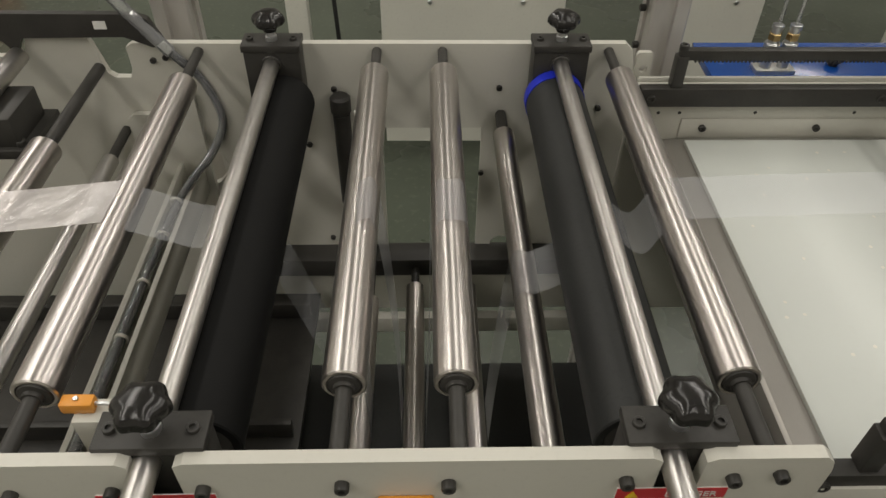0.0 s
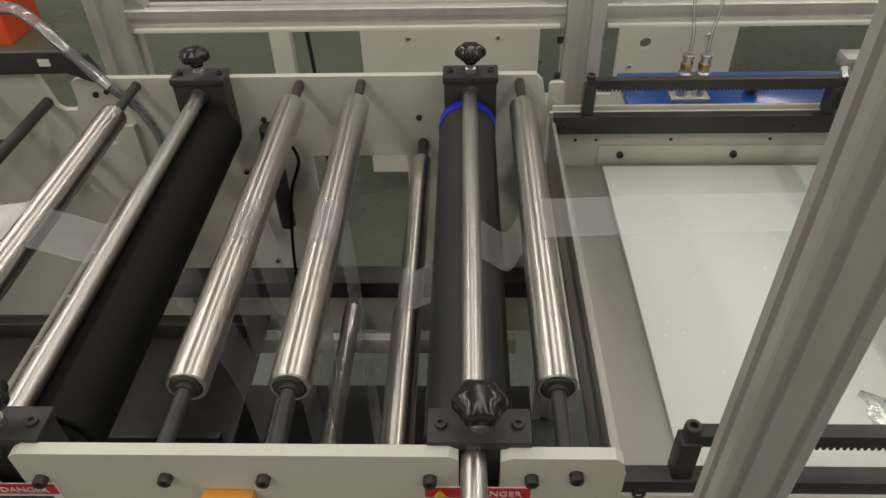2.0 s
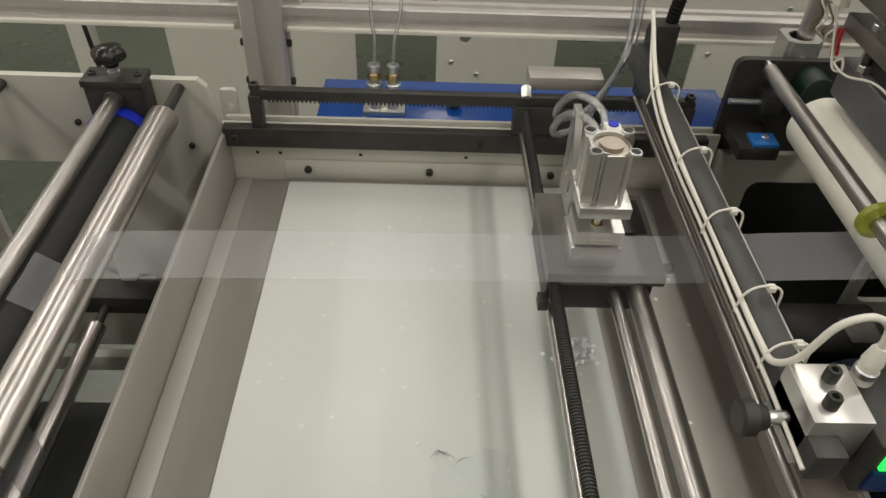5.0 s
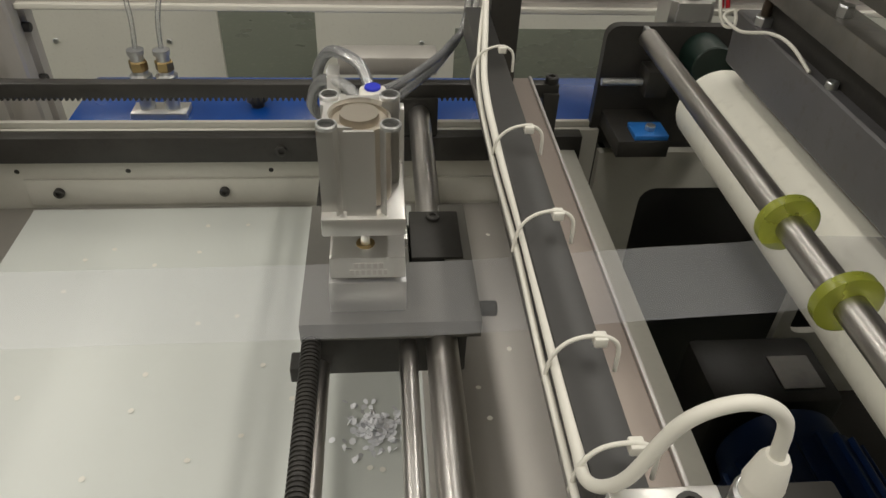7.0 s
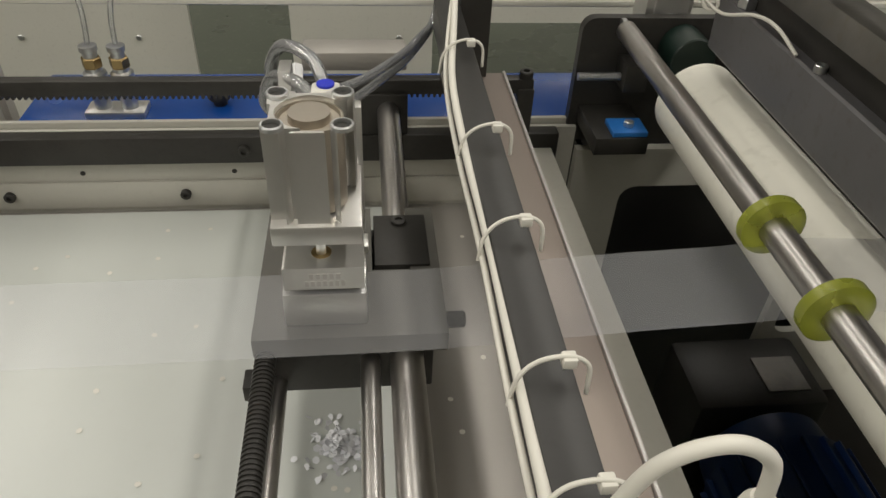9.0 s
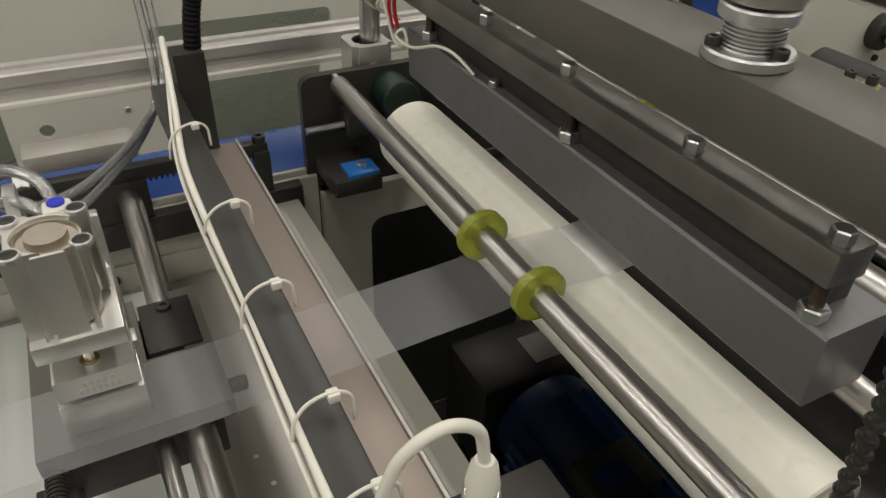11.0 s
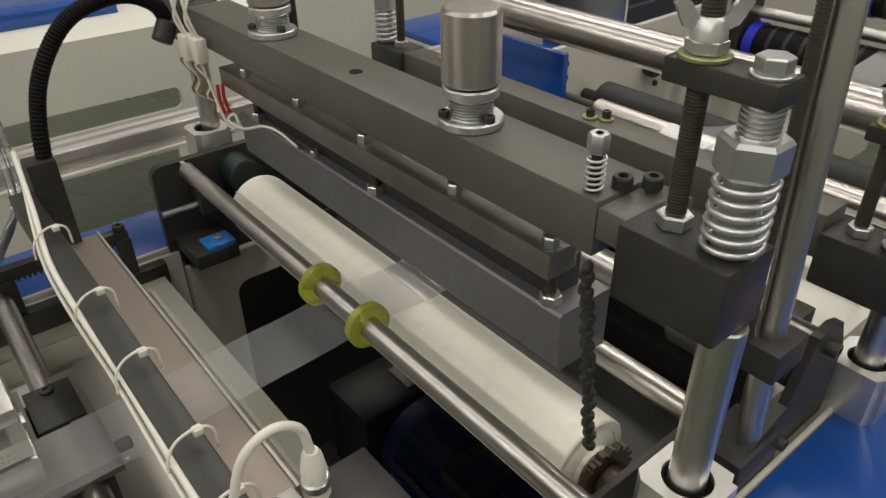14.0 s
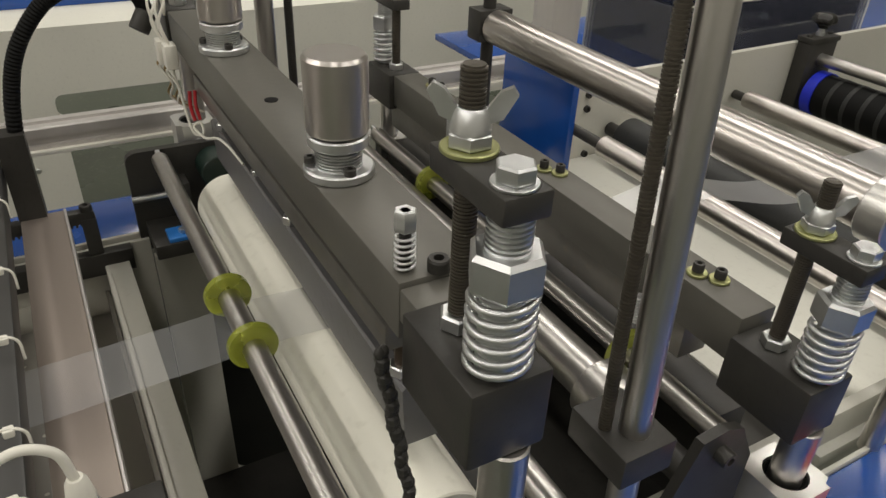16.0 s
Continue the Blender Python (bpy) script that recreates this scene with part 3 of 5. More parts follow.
def twin_slot_post(bm, x0, x1, y0, y1, z0, z1):
    """Flat slotted profile: two grooves down each wide face and one down each narrow face."""
    c, g, d = 0.0016, 0.0036, 0.0042
    q1, q2, cy = x0 + (x1 - x0) * 0.25, x0 + (x1 - x0) * 0.75, (y0 + y1) / 2
    loop = [(x0 + c, y0)]
    for q in (q1, q2):
        loop += [(q - g, y0), (q - g, y0 + d), (q + g, y0 + d), (q + g, y0)]
    loop += [(x1 - c, y0), (x1, y0 + c), (x1, cy - g), (x1 - d, cy - g), (x1 - d, cy + g), (x1, cy + g), (x1, y1 - c), (x1 - c, y1)]
    for q in (q2, q1):
        loop += [(q + g, y1), (q + g, y1 - d), (q - g, y1 - d), (q - g, y1)]
    loop += [(x0 + c, y1), (x0, y1 - c), (x0, cy + g), (x0 + d, cy + g), (x0 + d, cy - g), (x0, cy - g), (x0, y0 + c)]
    return plate(bm, loop, [], z0, z1, "z")


def guard_frame():
    t = thing("frame_post", (0.397, 1.155, 0), "slotted aluminium post of the guard frame behind the plate", "aluminium post", "frame posts")
    part("profile", extrusion(B(), 0.366, 0.428, 1.125, 1.185, 0.0, 2.1, "z"), ALU, t)
    for z in (0.955, 1.02):
        for s in (0.355, 0.434):
            part("bolt", cyl(B(), (s, 1.155, z), (s + (0.01 if s < 0.4 else -0.01), 1.155, z), 0.006, 12), BLACK, t)
    t = thing("frame_post", (0.397, 0.278, 0), "flat slotted aluminium post of the guard frame at the operator side", "aluminium post", "frame posts")
    part("profile", twin_slot_post(B(), 0.3709, 0.4224, 0.264, 0.292, 0.0, 2.1), ALU, t)
    t = thing("frame_post", (-0.40, 1.155, 0), "slotted aluminium post of the guard frame at the infeed end", "aluminium post", "frame posts")
    part("profile", extrusion(B(), -0.425, -0.366, 1.125, 1.185, 0.0, 2.1, "z"), ALU, t)
    for x0, x1 in ((-0.366, 0.365), (0.424, 1.9)):
        b = thing("frame_beam", ((x0 + x1) / 2, 1.155, 1.05), "slotted aluminium cross profile of the guard frame", "aluminium profile", "frame beams")
        part("profile", extrusion(B(), x0, x1, 1.14, 1.18, 1.046, 1.086, "x"), ALU, b)
        part("seat_lip", box(B(), x0 + 0.01, x1 - 0.01, 1.132, 1.14, 1.05, 1.056, 0.0005), WHITE_P, b)
        for xc, s in ((x0, 1), (x1, -1)):
            if xc > 1.5:
                continue
            br = B()
            plate(br, [(xc, 1.086), (xc + s * 0.032, 1.086), (xc + s * 0.030, 1.092), (xc + s * 0.005, 1.116), (xc, 1.118)], [], 1.147, 1.173)
            part("corner_bracket", br, ALU2, b)


guard_frame()


# ---- punch unit on its slide ----
def punch():
    s = thing("slide_rods", (0.84, 0.7, 0.97), "polished rods and black screw carrying the punch", "slide")
    part("rod", cyl(B(), (0.793, 0.375, 0.951), (0.793, 1.04, 0.951), 0.0078, 24), SHAFT, s)
    part("rod", cyl(B(), (0.859, 0.375, 0.972), (0.859, 0.70, 0.972), 0.0068, 24), SHAFT, s)
    part("rod", cyl(B(), (0.884, 0.375, 0.976), (0.884, 1.04, 0.976), 0.0118, 24), SHAFT, s)
    part("threaded_screw", threaded(B(), (0.790, 0.375, 0.985), (0.790, 1.04, 0.985), 0.0072, 0.0035), BLACK, s, "black threaded spindle")
    for y0, y1 in ((1.022, 1.046), (0.366, 0.39)):
        part("end_block", box(B(), 0.775, 0.905, y0, y1, 0.9485, 0.995, 0.001), BLACK, s)
    e = part("gear_cover", box(B(), 0.795, 0.905, 1.048, 1.085, 1.0105, 1.031, 0.002), TRAY, s, "grey cover over the rack pinion")
    part("lock_nut", hexa(B(), (0.79, 1.04, 1.02), (0.79, 1.025, 1.01), 0.008), STEEL, s)
    h = part("clamp_lever", tube(B(), [(0.774, 0.384, 1.023), (0.79, 0.38, 1.029), (0.822, 0.375, 1.027)], 0.0052, 10), REDP, s, "red-orange clamp lever")
    part("lever_hub", cyl(B(), (0.822, 0.375, 0.995), (0.822, 0.375, 1.031), 0.008, 16), STEEL, h)
    t = thing("punch_unit", (0.845, 0.74, 0.955), "aluminium pneumatic hole punch on a black carriage", "punch")
    part("carriage", box(B(), 0.784, 0.903, 0.674, 0.805, 0.942, 0.985, 0.0015), BLACK, t, "black carriage block")
    part("base_plate", plate(B(), [(0.782, 0.668), (0.912, 0.668), (0.912, 0.812), (0.89, 0.812), (0.89, 0.735), (0.862, 0.735), (0.862, 0.812), (0.782, 0.812)], [], 0.985, 1.001, "z"), DARK, t, "dark steel base plate")
    part("back_block", box(B(), 0.864, 0.905, 0.738, 0.80, 0.985, 1.003, 0.001), BLACK, t)
    part("rod_screw", cap_screw(B(), (0.884, 0.79, 1.003), (0.884, 0.79, 1.006), 0.006), BLACK, t)
    part("index_pin", cyl(B(), (0.912, 0.69, 0.992), (0.926, 0.69, 0.992), 0.006, 14), BLACK, t)
    part("stop_block", box(B(), 0.774, 0.785, 0.655, 0.672, 0.956, 0.97, 0.001), BLACK, t)
    part("lower_die", box(B(), 0.804, 0.858, 0.680, 0.735, 1.001, 1.029, 0.001), ALU2, t)
    d = part("upper_die", plate(B(), [(0.806, 0.679), (0.857, 0.679), (0.857, 0.725), (0.806, 0.725)], [circle(0.830, 0.695, 0.0065, 20)], 1.0345, 1.052, "z"), ALU2, t, "machined aluminium die block with stamped marks")
    part("bush", lathe(B(), (0.830, 0.695, 1.040), (0.830, 0.695, 1.053), [(0, 0), (0, 0.0065), (0.0125, 0.0065), (0.0125, 0.0035), (0.004, 0.0035), (0.004, 0)], 20), BRASS, d)
    for k in range(7):
        part("stamped_mark", box(B(), 0.8195 + k * 0.0038, 0.8219 + k * 0.0038, 0.6784, 0.6792, 1.0375, 1.0415, 0), ALU, d)
    for k in range(5):
        part("stamped_mark", box(B(), 0.8225 + k * 0.0042, 0.8252 + k * 0.0042, 0.6784, 0.6792, 1.0435, 1.0475, 0), ALU, d)
    part("spacer", box(B(), 0.806, 0.860, 0.72, 0.735, 1.0295, 1.0355, 0.0005), ALU2, t)
    part("punch_pin", cyl(B(), (0.830, 0.695, 1.045), (0.830, 0.695, 1.075), 0.0032, 16), STEEL, t)
    # slotted bracket plate standing at the left, with its gusset
    br = B()
    plate(br, [(0.728, 1.03), (0.790, 1.03), (0.790, 1.14), (0.773, 1.14), (0.763, 1.12), (0.728, 1.055)], [rounded(0.742, 0.750, 1.05, 1.078, 0.003), rounded(0.766, 0.775, 1.06, 1.115, 0.003)], 0.805, 0.813, "x")
    part("bracket", br, ALU2, t)
    part("back_plate", box(B(), 0.8135, 0.858, 0.742, 0.752, 1.03, 1.13, 0.001), ALU2, t)
    part("cylinder_flange", box(B(), 0.803, 0.857, 0.674, 0.742, 1.074, 1.088, 0.0012), ALU2, t)
    cx, cy, hw = 0.829, 0.702, 0.0245
    c = B()
    prof = []
    for k in range(4):
        a = radians(90 * k)
        ca, sa = round(math.cos(a)), round(math.sin(a))
        for u, v in ((hw, -0.016), (hw, -0.0095), (hw - 0.0022, -0.0085), (hw - 0.0022, 0.0085), (hw, 0.0095), (hw, 0.016)):
            prof.append((cx + ca * u - sa * v, cy + sa * u + ca * v))
        for j in range(7):
            b = radians(-55 + j * 200 / 6 - 0)
            u, v = 0.0187 + 0.0068 * math.cos(radians(-70 + j * 230 / 6)), 0.0187 + 0.0068 * math.sin(radians(-70 + j * 230 / 6))
            prof.append((cx + ca * u - sa * v, cy + sa * u + ca * v))
    plate(c, prof, [circle(cx, cy, 0.0195, 32)], 1.088, 1.149, "z")
    body = part("air_cylinder", c, ALU2, t, "compact square air cylinder of anodised aluminium")
    part("end_cap", lathe(B(), (cx, cy, 1.09), (cx, cy, 1.149), [(0, 0), (0, 0.0194), (0.056, 0.0194), (0.0565, 0.0178), (0.054, 0.0172), (0.054, 0.0125), (0.059, 0.012), (0.059, 0)], 36), CAPM, body, "brownish turned end cap")
    for sx in (-1, 1):
        for sy in (-1, 1):
            p = (cx + sx * 0.019, cy + sy * 0.019, 1.149)
            part("corner_bolt", lathe(B(), p, (p[0], p[1], 1.154), [(0, 0.0052), (0, 0.0066), (0.0024, 0.0066), (0.0030, 0.0062), (0.0030, 0.0052), (0, 0.0052)], 20), STEEL, body)
            # flat black disc for the shade inside the bolt socket
            part("dark_recess_disc", cyl(B(), p, (p[0], p[1], 1.1496), 0.0051, 18, 0), BLACK, body)
    part("elbow_fitting", box(B(), 0.828, 0.846, 0.728, 0.745, 1.12, 1.147, 0.003), WHITE_P, body)
    part("fitting_ring", cyl(B(), (0.837, 0.738, 1.147), (0.837, 0.738, 1.149), 0.0055, 14), BLUEP, body)
    part("hose", tube(B(), [(0.837, 0.748, 1.118), (0.820, 0.765, 1.134), (0.80, 0.785, 1.130), (0.790, 0.805, 1.10), (0.803, 0.835, 1.072), (0.84, 0.88, 1.058), (0.875, 0.955, 1.045), (0.908, 1.026, 1.040), (0.938, 1.085, 1.062), (0.942, 1.11, 1.15), (0.932, 1.115, 1.3), (0.92, 1.12, 1.5)], 0.0042, 10), HOSE, body)
    part("hose", tube(B(), [(0.837, 0.752, 1.130), (0.828, 0.772, 1.148), (0.806, 0.796, 1.147), (0.794, 0.82, 1.115), (0.806, 0.85, 1.084), (0.845, 0.892, 1.07), (0.882, 0.965, 1.056), (0.915, 1.032, 1.052), (0.948, 1.09, 1.072), (0.953, 1.118, 1.16), (0.942, 1.122, 1.31), (0.93, 1.13, 1.5)], 0.0042, 10), HOSE, body)
    # punched-out dots and scraps on the sheet
    random.seed(4)
    ch = B()
    for i in range(240):
        a, rr = random.uniform(0, 6.283), abs(random.gauss(0, 0.0165))
        x, y, z = 0.832 + rr * math.cos(a), 0.688 + rr * math.sin(a) * 0.8, 0.8528 + max(0, 0.012 - rr * 0.5) * random.random()
        m = pose(x, y, z, random.uniform(-40, 40), random.uniform(-40, 40), random.uniform(0, 180))
        ring = [ch.verts.new(m @ Vector((0.0032 * math.cos(q * 1.0472), 0.0032 * math.sin(q * 1.0472), 0))) for q in range(6)]
        ch.faces.new(ring)
    solid("film_confetti", ch, DOTS, "small heap of clear punched-out film dots on the sheet", "film scraps", kind="stuff")
    ch = B()
    for i in range(60):
        x, y = random.uniform(0.45, 1.0), random.uniform(0.45, 1.0)
        if abs(x - 0.85) < 0.06 and y > 0.66:
            continue
        z = 0.8528 if x < 0.87 else 0.8438
        m = pose(x, y, z, random.uniform(-8, 8), random.uniform(-8, 8), random.uniform(0, 180))
        ch.faces.new([ch.verts.new(m @ Vector((0.0028 * math.cos(q * 1.0472), 0.0028 * math.sin(q * 1.0472), 0))) for q in range(6)])
    solid("stray_dots", ch, WHITE_P, "stray white punched dots scattered over the tray", "film scraps", kind="stuff")
    sc = B()
    n = 9
    grid = [[sc.verts.new((0.66 + 0.08 * i / n + 0.012 * noise.noise((i * 0.4, j * 0.4, 1)), 0.475 + 0.065 * j / n + 0.016 * noise.noise((i * 0.5, j * 0.5, 5)), 0.8545 + 0.0018 * noise.noise((i * 0.7, j * 0.7, 2)))) for j in range(n + 1)] for i in range(n + 1)]
    for i in range(n):
        for j in range(n):
            sc.faces.new((grid[i][j], grid[i + 1][j], grid[i + 1][j + 1], grid[i][j + 1]))
    solid("crumpled_film", sc, SCRAP, "crumpled scrap of clear film on the sheet", "film scrap")


def threaded(bm, p, q, r, pitch, seg=14):
    L = (Vector(q) - Vector(p)).length
    prof, d = [(0, 0)], 0.0
    while d < L:
        prof += [(d, r), (d + pitch * 0.45, r), (d + pitch * 0.5, r * 0.84), (d + pitch * 0.95, r * 0.84)]
        d += pitch
    return lathe(bm, p, q, prof + [(L, 0)], seg)


punch()


# ---- cross bar with cables ----
def cross_bar():
    t = thing("cross_bar", (0.95, 0.7, 1.06), "dark grey steel bar across the machine carrying cables", "bar")
    part("bar", box(B(), 0.931, 0.956, 0.39, 1.045, 1.06, 1.09, 0.002), CROSS, t)
    part("end_bracket", plate(B(), [(1.03, 1.0), (1.075, 1.0), (1.075, 1.10), (1.06, 1.122), (1.03, 1.122)], [], 0.957, 0.988, "x"), BLACK, t)
    u = thing("flat_guide_plate", (1.0, 0.7, 1.0), "brownish anodised plate under the film", "plate")
    part("plate", box(B(), 0.958, 1.007, 0.37, 1.04, 1.004, 1.012, 0.001), TAN, u)
    part("edge_strip", box(B(), 1.007, 1.010, 0.37, 1.04, 0.985, 1.0145, 0.0008), ALU, u)
    part("lower_rod", cyl(B(), (0.940, 0.37, 1.03), (0.940, 1.0, 1.03), 0.0042, 14), SHAFT, u)
    c = thing("sensor_cable", (0.93, 0.7, 1.09), "pale grey sensor cables tied along the bar", "cable")
    part("cable", tube(B(), [(0.952, 1.05, 1.135), (0.942, 0.96, 1.10), (0.930, 0.86, 1.092), (0.929, 0.76, 1.086), (0.931, 0.66, 1.084), (0.930, 0.56, 1.085), (0.929, 0.50, 1.087), (0.928, 0.475, 1.094), (0.936, 0.462, 1.115), (0.948, 0.458, 1.155), (0.967, 0.456, 1.168), (0.984, 0.456, 1.158), (0.989, 0.456, 1.135)], 0.0030, 10), WHITE_P, c)
    part("cable", tube(B(), [(0.954, 1.05, 1.128), (0.936, 0.95, 1.094), (0.9255, 0.86, 1.086), (0.9245, 0.76, 1.080), (0.9265, 0.66, 1.078), (0.925, 0.56, 1.079), (0.925, 0.48, 1.08), (0.926, 0.39, 1.075)], 0.0020, 10), WHITE_P, c)
    for y in (0.91, 0.767, 0.660, 0.553, 0.489):
        k = part("cable_tie", tube(B(), [(0.924, y - 0.006, 1.076), (0.927, y - 0.004, 1.092), (0.936, y - 0.002, 1.101), (0.950, y - 0.003, 1.105), (0.960, y - 0.004, 1.099), (0.961, y - 0.006, 1.082)], 0.0012, 6), WHITE_P, c)
        part("tie_head", box(B(), 0.947, 0.954, y - 0.006, y + 0.001, 1.099, 1.105, 0.001), WHITE_P, k)
    h = thing("black_hose", (0.985, 1.04, 1.10), "thick black corrugated cable conduit", "conduit")
    part("conduit", ribbed_tube(B(), [(0.976, 1.045, 1.089), (0.986, 1.05, 1.159), (1.004, 1.05, 1.214), (1.039, 1.05, 1.26), (1.076, 1.045, 1.28), (1.112, 1.04, 1.283), (1.137, 1.03, 1.271), (1.146, 1.025, 1.251)], 0.0095), RUBBER, h)
    part("gland", cyl(B(), (1.146, 1.025, 1.251), (1.133, 1.02, 1.231), 0.012, 16), BLACK, h)


def ribbed_tube(bm, pts, r):
    ps = smooth_path(pts, 26)
    up = Vector((1, 0.2, 0))
    rings = []
    for i, p in enumerate(ps):
        d = (ps[min(i + 1, len(ps) - 1)] - ps[max(i - 1, 0)]).normalized()
        u = (up - d * up.dot(d)).normalized()
        up = u
        w = d.cross(u)
        rr = r * (1.0 if i % 2 else 0.9)
        rings.append([bm.verts.new(p + (u * math.cos(k * 0.5236) + w * math.sin(k * 0.5236)) * rr) for k in range(12)])
    for a, b in zip(rings, rings[1:]):
        for k in range(12):
            bm.faces.new((a[k], a[(k + 1) % 12], b[(k + 1) % 12], b[k]))
    return bm


cross_bar()


# ---- sealing station: feed roller, rod with rings ----
FEED = roller(1.204, 1.005, 0.408, 0.985, 0.043, WHITE_ROLL, "ivory plastic-sleeved feed roller", name="feed_roller", axle=(0.362, 1.05), axle_r=0.010, cap_mat=WHITE_ROLL, axle_mat=SHAFT, group="feed rollers")
sp = B()
plate(sp, [((0.028 if i % 4 < 2 else 0.032) * math.cos(2 * math.pi * i / 72) + 1.204, (0.028 if i % 4 < 2 else 0.032) * math.sin(2 * math.pi * i / 72) + 1.005) for i in range(72)], [], 0.389, 0.396)
part("sprocket", sp, SPROCKET, FEED, "oily brown steel sprocket")
part("hub", cyl(B(), (1.204, 0.372, 1.005), (1.204, 0.389, 1.005), 0.017, 20), SPROCKET, FEED)


tie_rod = thing("tie_rod", (1.262, 0.65, 1.06), "polished tie rod under the sealing beam", "rod", "ring rods")
part("rod", cyl(B(), (1.268, 0.345, 1.058), (1.268, 1.03, 1.058), 0.011, 28), SHAFT, tie_rod)


def ring_rod(x, z, y0, y1, ys, lab):
    t = thing("ring_rod", (x, (y0 + y1) / 2, z), lab, "rod", "ring rods")
    part("rod", cyl(B(), (x, y0, z), (x, y1, z), 0.0105, 28), SHAFT, t)
    part("flat_tip", box(B(), x - 0.003, x + 0.003, y1, y1 + 0.014, z - 0.002, z + 0.008, 0.001), STEEL, t)
    for y in ys:
        part("ring", lathe(B(), (x, y - 0.006, z), (x, y + 0.006, z), [(0.0, 0.0107), (0, 0.018), (0.002, 0.022), (0.010, 0.022), (0.012, 0.018), (0.012, 0.0107)], 32), PU, t, "translucent yellow-green rubber ring")


ring_rod(1.131, 1.063, 0.345, 1.031, (0.697, 0.614), "polished rod with two yellow-green guide rings")
ring_rod(1.425, 1.06, 0.34, 1.0, (0.83, 0.462), "polished rod with yellow-green rings behind the beam")


def station_frame():
    p = thing("side_cheek", (1.2, 1.06, 0.92), "black steel cheek plate of the sealing station at the far side", "machine frame", "cheek plates")
    part("plate", plate(B(), rounded(1.09, 1.36, 0.925, 1.07, 0.014), [], 1.046, 1.058), BLACK, p)
    part("slider", box(B(), 1.10, 1.158, 0.97, 1.046, 0.950, 0.970, 0.001), BLACK, p)
    part("adjuster", threaded(B(), (1.088, 1.03, 1.012), (1.14, 1.03, 1.012), 0.0045, 0.003), STEEL, p)
    part("adjuster_block", box(B(), 1.135, 1.16, 1.015, 1.05, 1.0, 1.03, 0.001), BLACK, p)
    part("blue_plate", box(B(), 1.118, 1.156, 0.972, 1.004, 0.970, 0.976, 0.001), CYAN, p, "light blue anodised clamp plate")
    part("screw", hexa(B(), (1.138, 0.986, 0.976), (1.138, 0.986, 0.982), 0.006), STEEL, p)
    part("gear_cover", cyl(B(), (1.20, 1.005, 1.04), (1.20, 1.046, 1.04), 0.024, 28), GREEN_P, p, "dark green round gear cover")
    w = thing("frame_plate", (1.2, 1.06, 0.42), "cream lower frame plate with rounded openings", "machine frame", "frame plates")
    part("plate", plate(B(), [(1.102, 0.42), (1.69, 0.42), (1.69, 0.92), (1.102, 0.92)], [rounded(1.165, 1.43, 0.445, 0.868, 0.02), rounded(1.45, 1.6, 0.6, 0.84, 0.02)], 1.03, 1.042), CREAM, w)
    # dark panels added behind the openings, in place of the shade inside
    part("rear_shade_panel", box(B(), 1.102, 1.69, 1.20, 1.21, 0.0, 0.915, 0.001), CROSS, w, "added charcoal panel that keeps the openings dark")
    part("side_shade_panel", box(B(), 1.108, 1.116, 1.0425, 1.1995, 0.0, 0.915, 0.001), BLACK, w)
    part("side_shade_panel", box(B(), 1.68, 1.688, 1.0425, 1.1995, 0.0, 0.915, 0.001), BLACK, w)
    w = thing("frame_plate", (1.2, 0.32, 0.42), "cream lower frame plate of the sealing station", "machine frame", "frame plates")
    part("plate", box(B(), 1.03, 2.5, 0.36, 0.372, 0.42, 0.985, 0.001), CREAM, w)
    d = thing("cross_channel", (1.056, 0.7, 0.80), "cream steel cross channel low in the machine", "machine frame", "cross channels")
    part("channel", box(B(), 1.037, 1.068, 0.373, 1.03, 0.80, 0.93, 0.001), CREAM, d)
    part("ridge", box(B(), 1.0375, 1.043, 0.40, 0.99, 0.93, 0.938, 0.0015), CREAM, d)
    d = thing("near_rail", (1.1, 0.36, 1.03), "black edge bar at the near side of the station", "machine frame")
    part("bar", box(B(), 1.05, 1.25, 0.352, 0.358, 1.03, 1.068, 0.001), BLACK, d)
    # black sheet with rims, added to make the depth under the beams dark
    pan = thing("under_beam_shade", (1.45, 0.69, 0.93), "added black sheet that darkens the space under the sealing beams", "machine frame")
    part("shade_sheet", box(B(), 1.28, 1.595, 0.376, 1.0, 0.93, 0.938, 0.001), BLACK, pan)
    for y0, y1 in ((0.376, 0.381), (0.995, 1.0)):
        part("rim", box(B(), 1.28, 1.595, y0, y1, 0.9385, 0.955, 0.001), BLACK, pan)
    die = thing("lower_die_bar", (1.461, 0.68, 1.0), "black lower die bar with a bright edge strip", "sealing beam")
    part("bar", box(B(), 1.438, 1.484, 0.372, 0.99, 0.9385, 1.05, 0.0015), BLACK, die)
    part("edge_strip", box(B(), 1.439, 1.445, 0.43, 0.97, 1.0505, 1.0535, 0.0008), ALU2, die, "bright metal edge strip")
    # motor under the film
    m = thing("gear_motor", (1.36, 0.68, 0.46), "dark blue painted electric motor deep under the rollers", "motor")
    mx, mz = 1.34, 0.60
    part("body", lathe(B(), (mx, 0.50, mz), (mx, 0.84, mz), [(0, 0), (0, 0.06), (0.012, 0.078), (0.05, 0.082), (0.052, 0.086), (0.29, 0.086), (0.292, 0.08), (0.33, 0.076), (0.34, 0.05), (0.34, 0)], 40), NAVY, m)
    for k in range(22):
        part("fin", box(B(), -0.002, 0.002, 0.56, 0.785, 0.083, 0.093, 0.0006, m=Matrix.Translation((mx, 0, mz)) @ Matrix.Rotation(2 * math.pi * k / 22, 4, "Y")), NAVY, m)
    tb = part("terminal_box", box(B(), 1.27, 1.36, 0.62, 0.69, 0.66, 0.70, 0.004), BLACK, m)
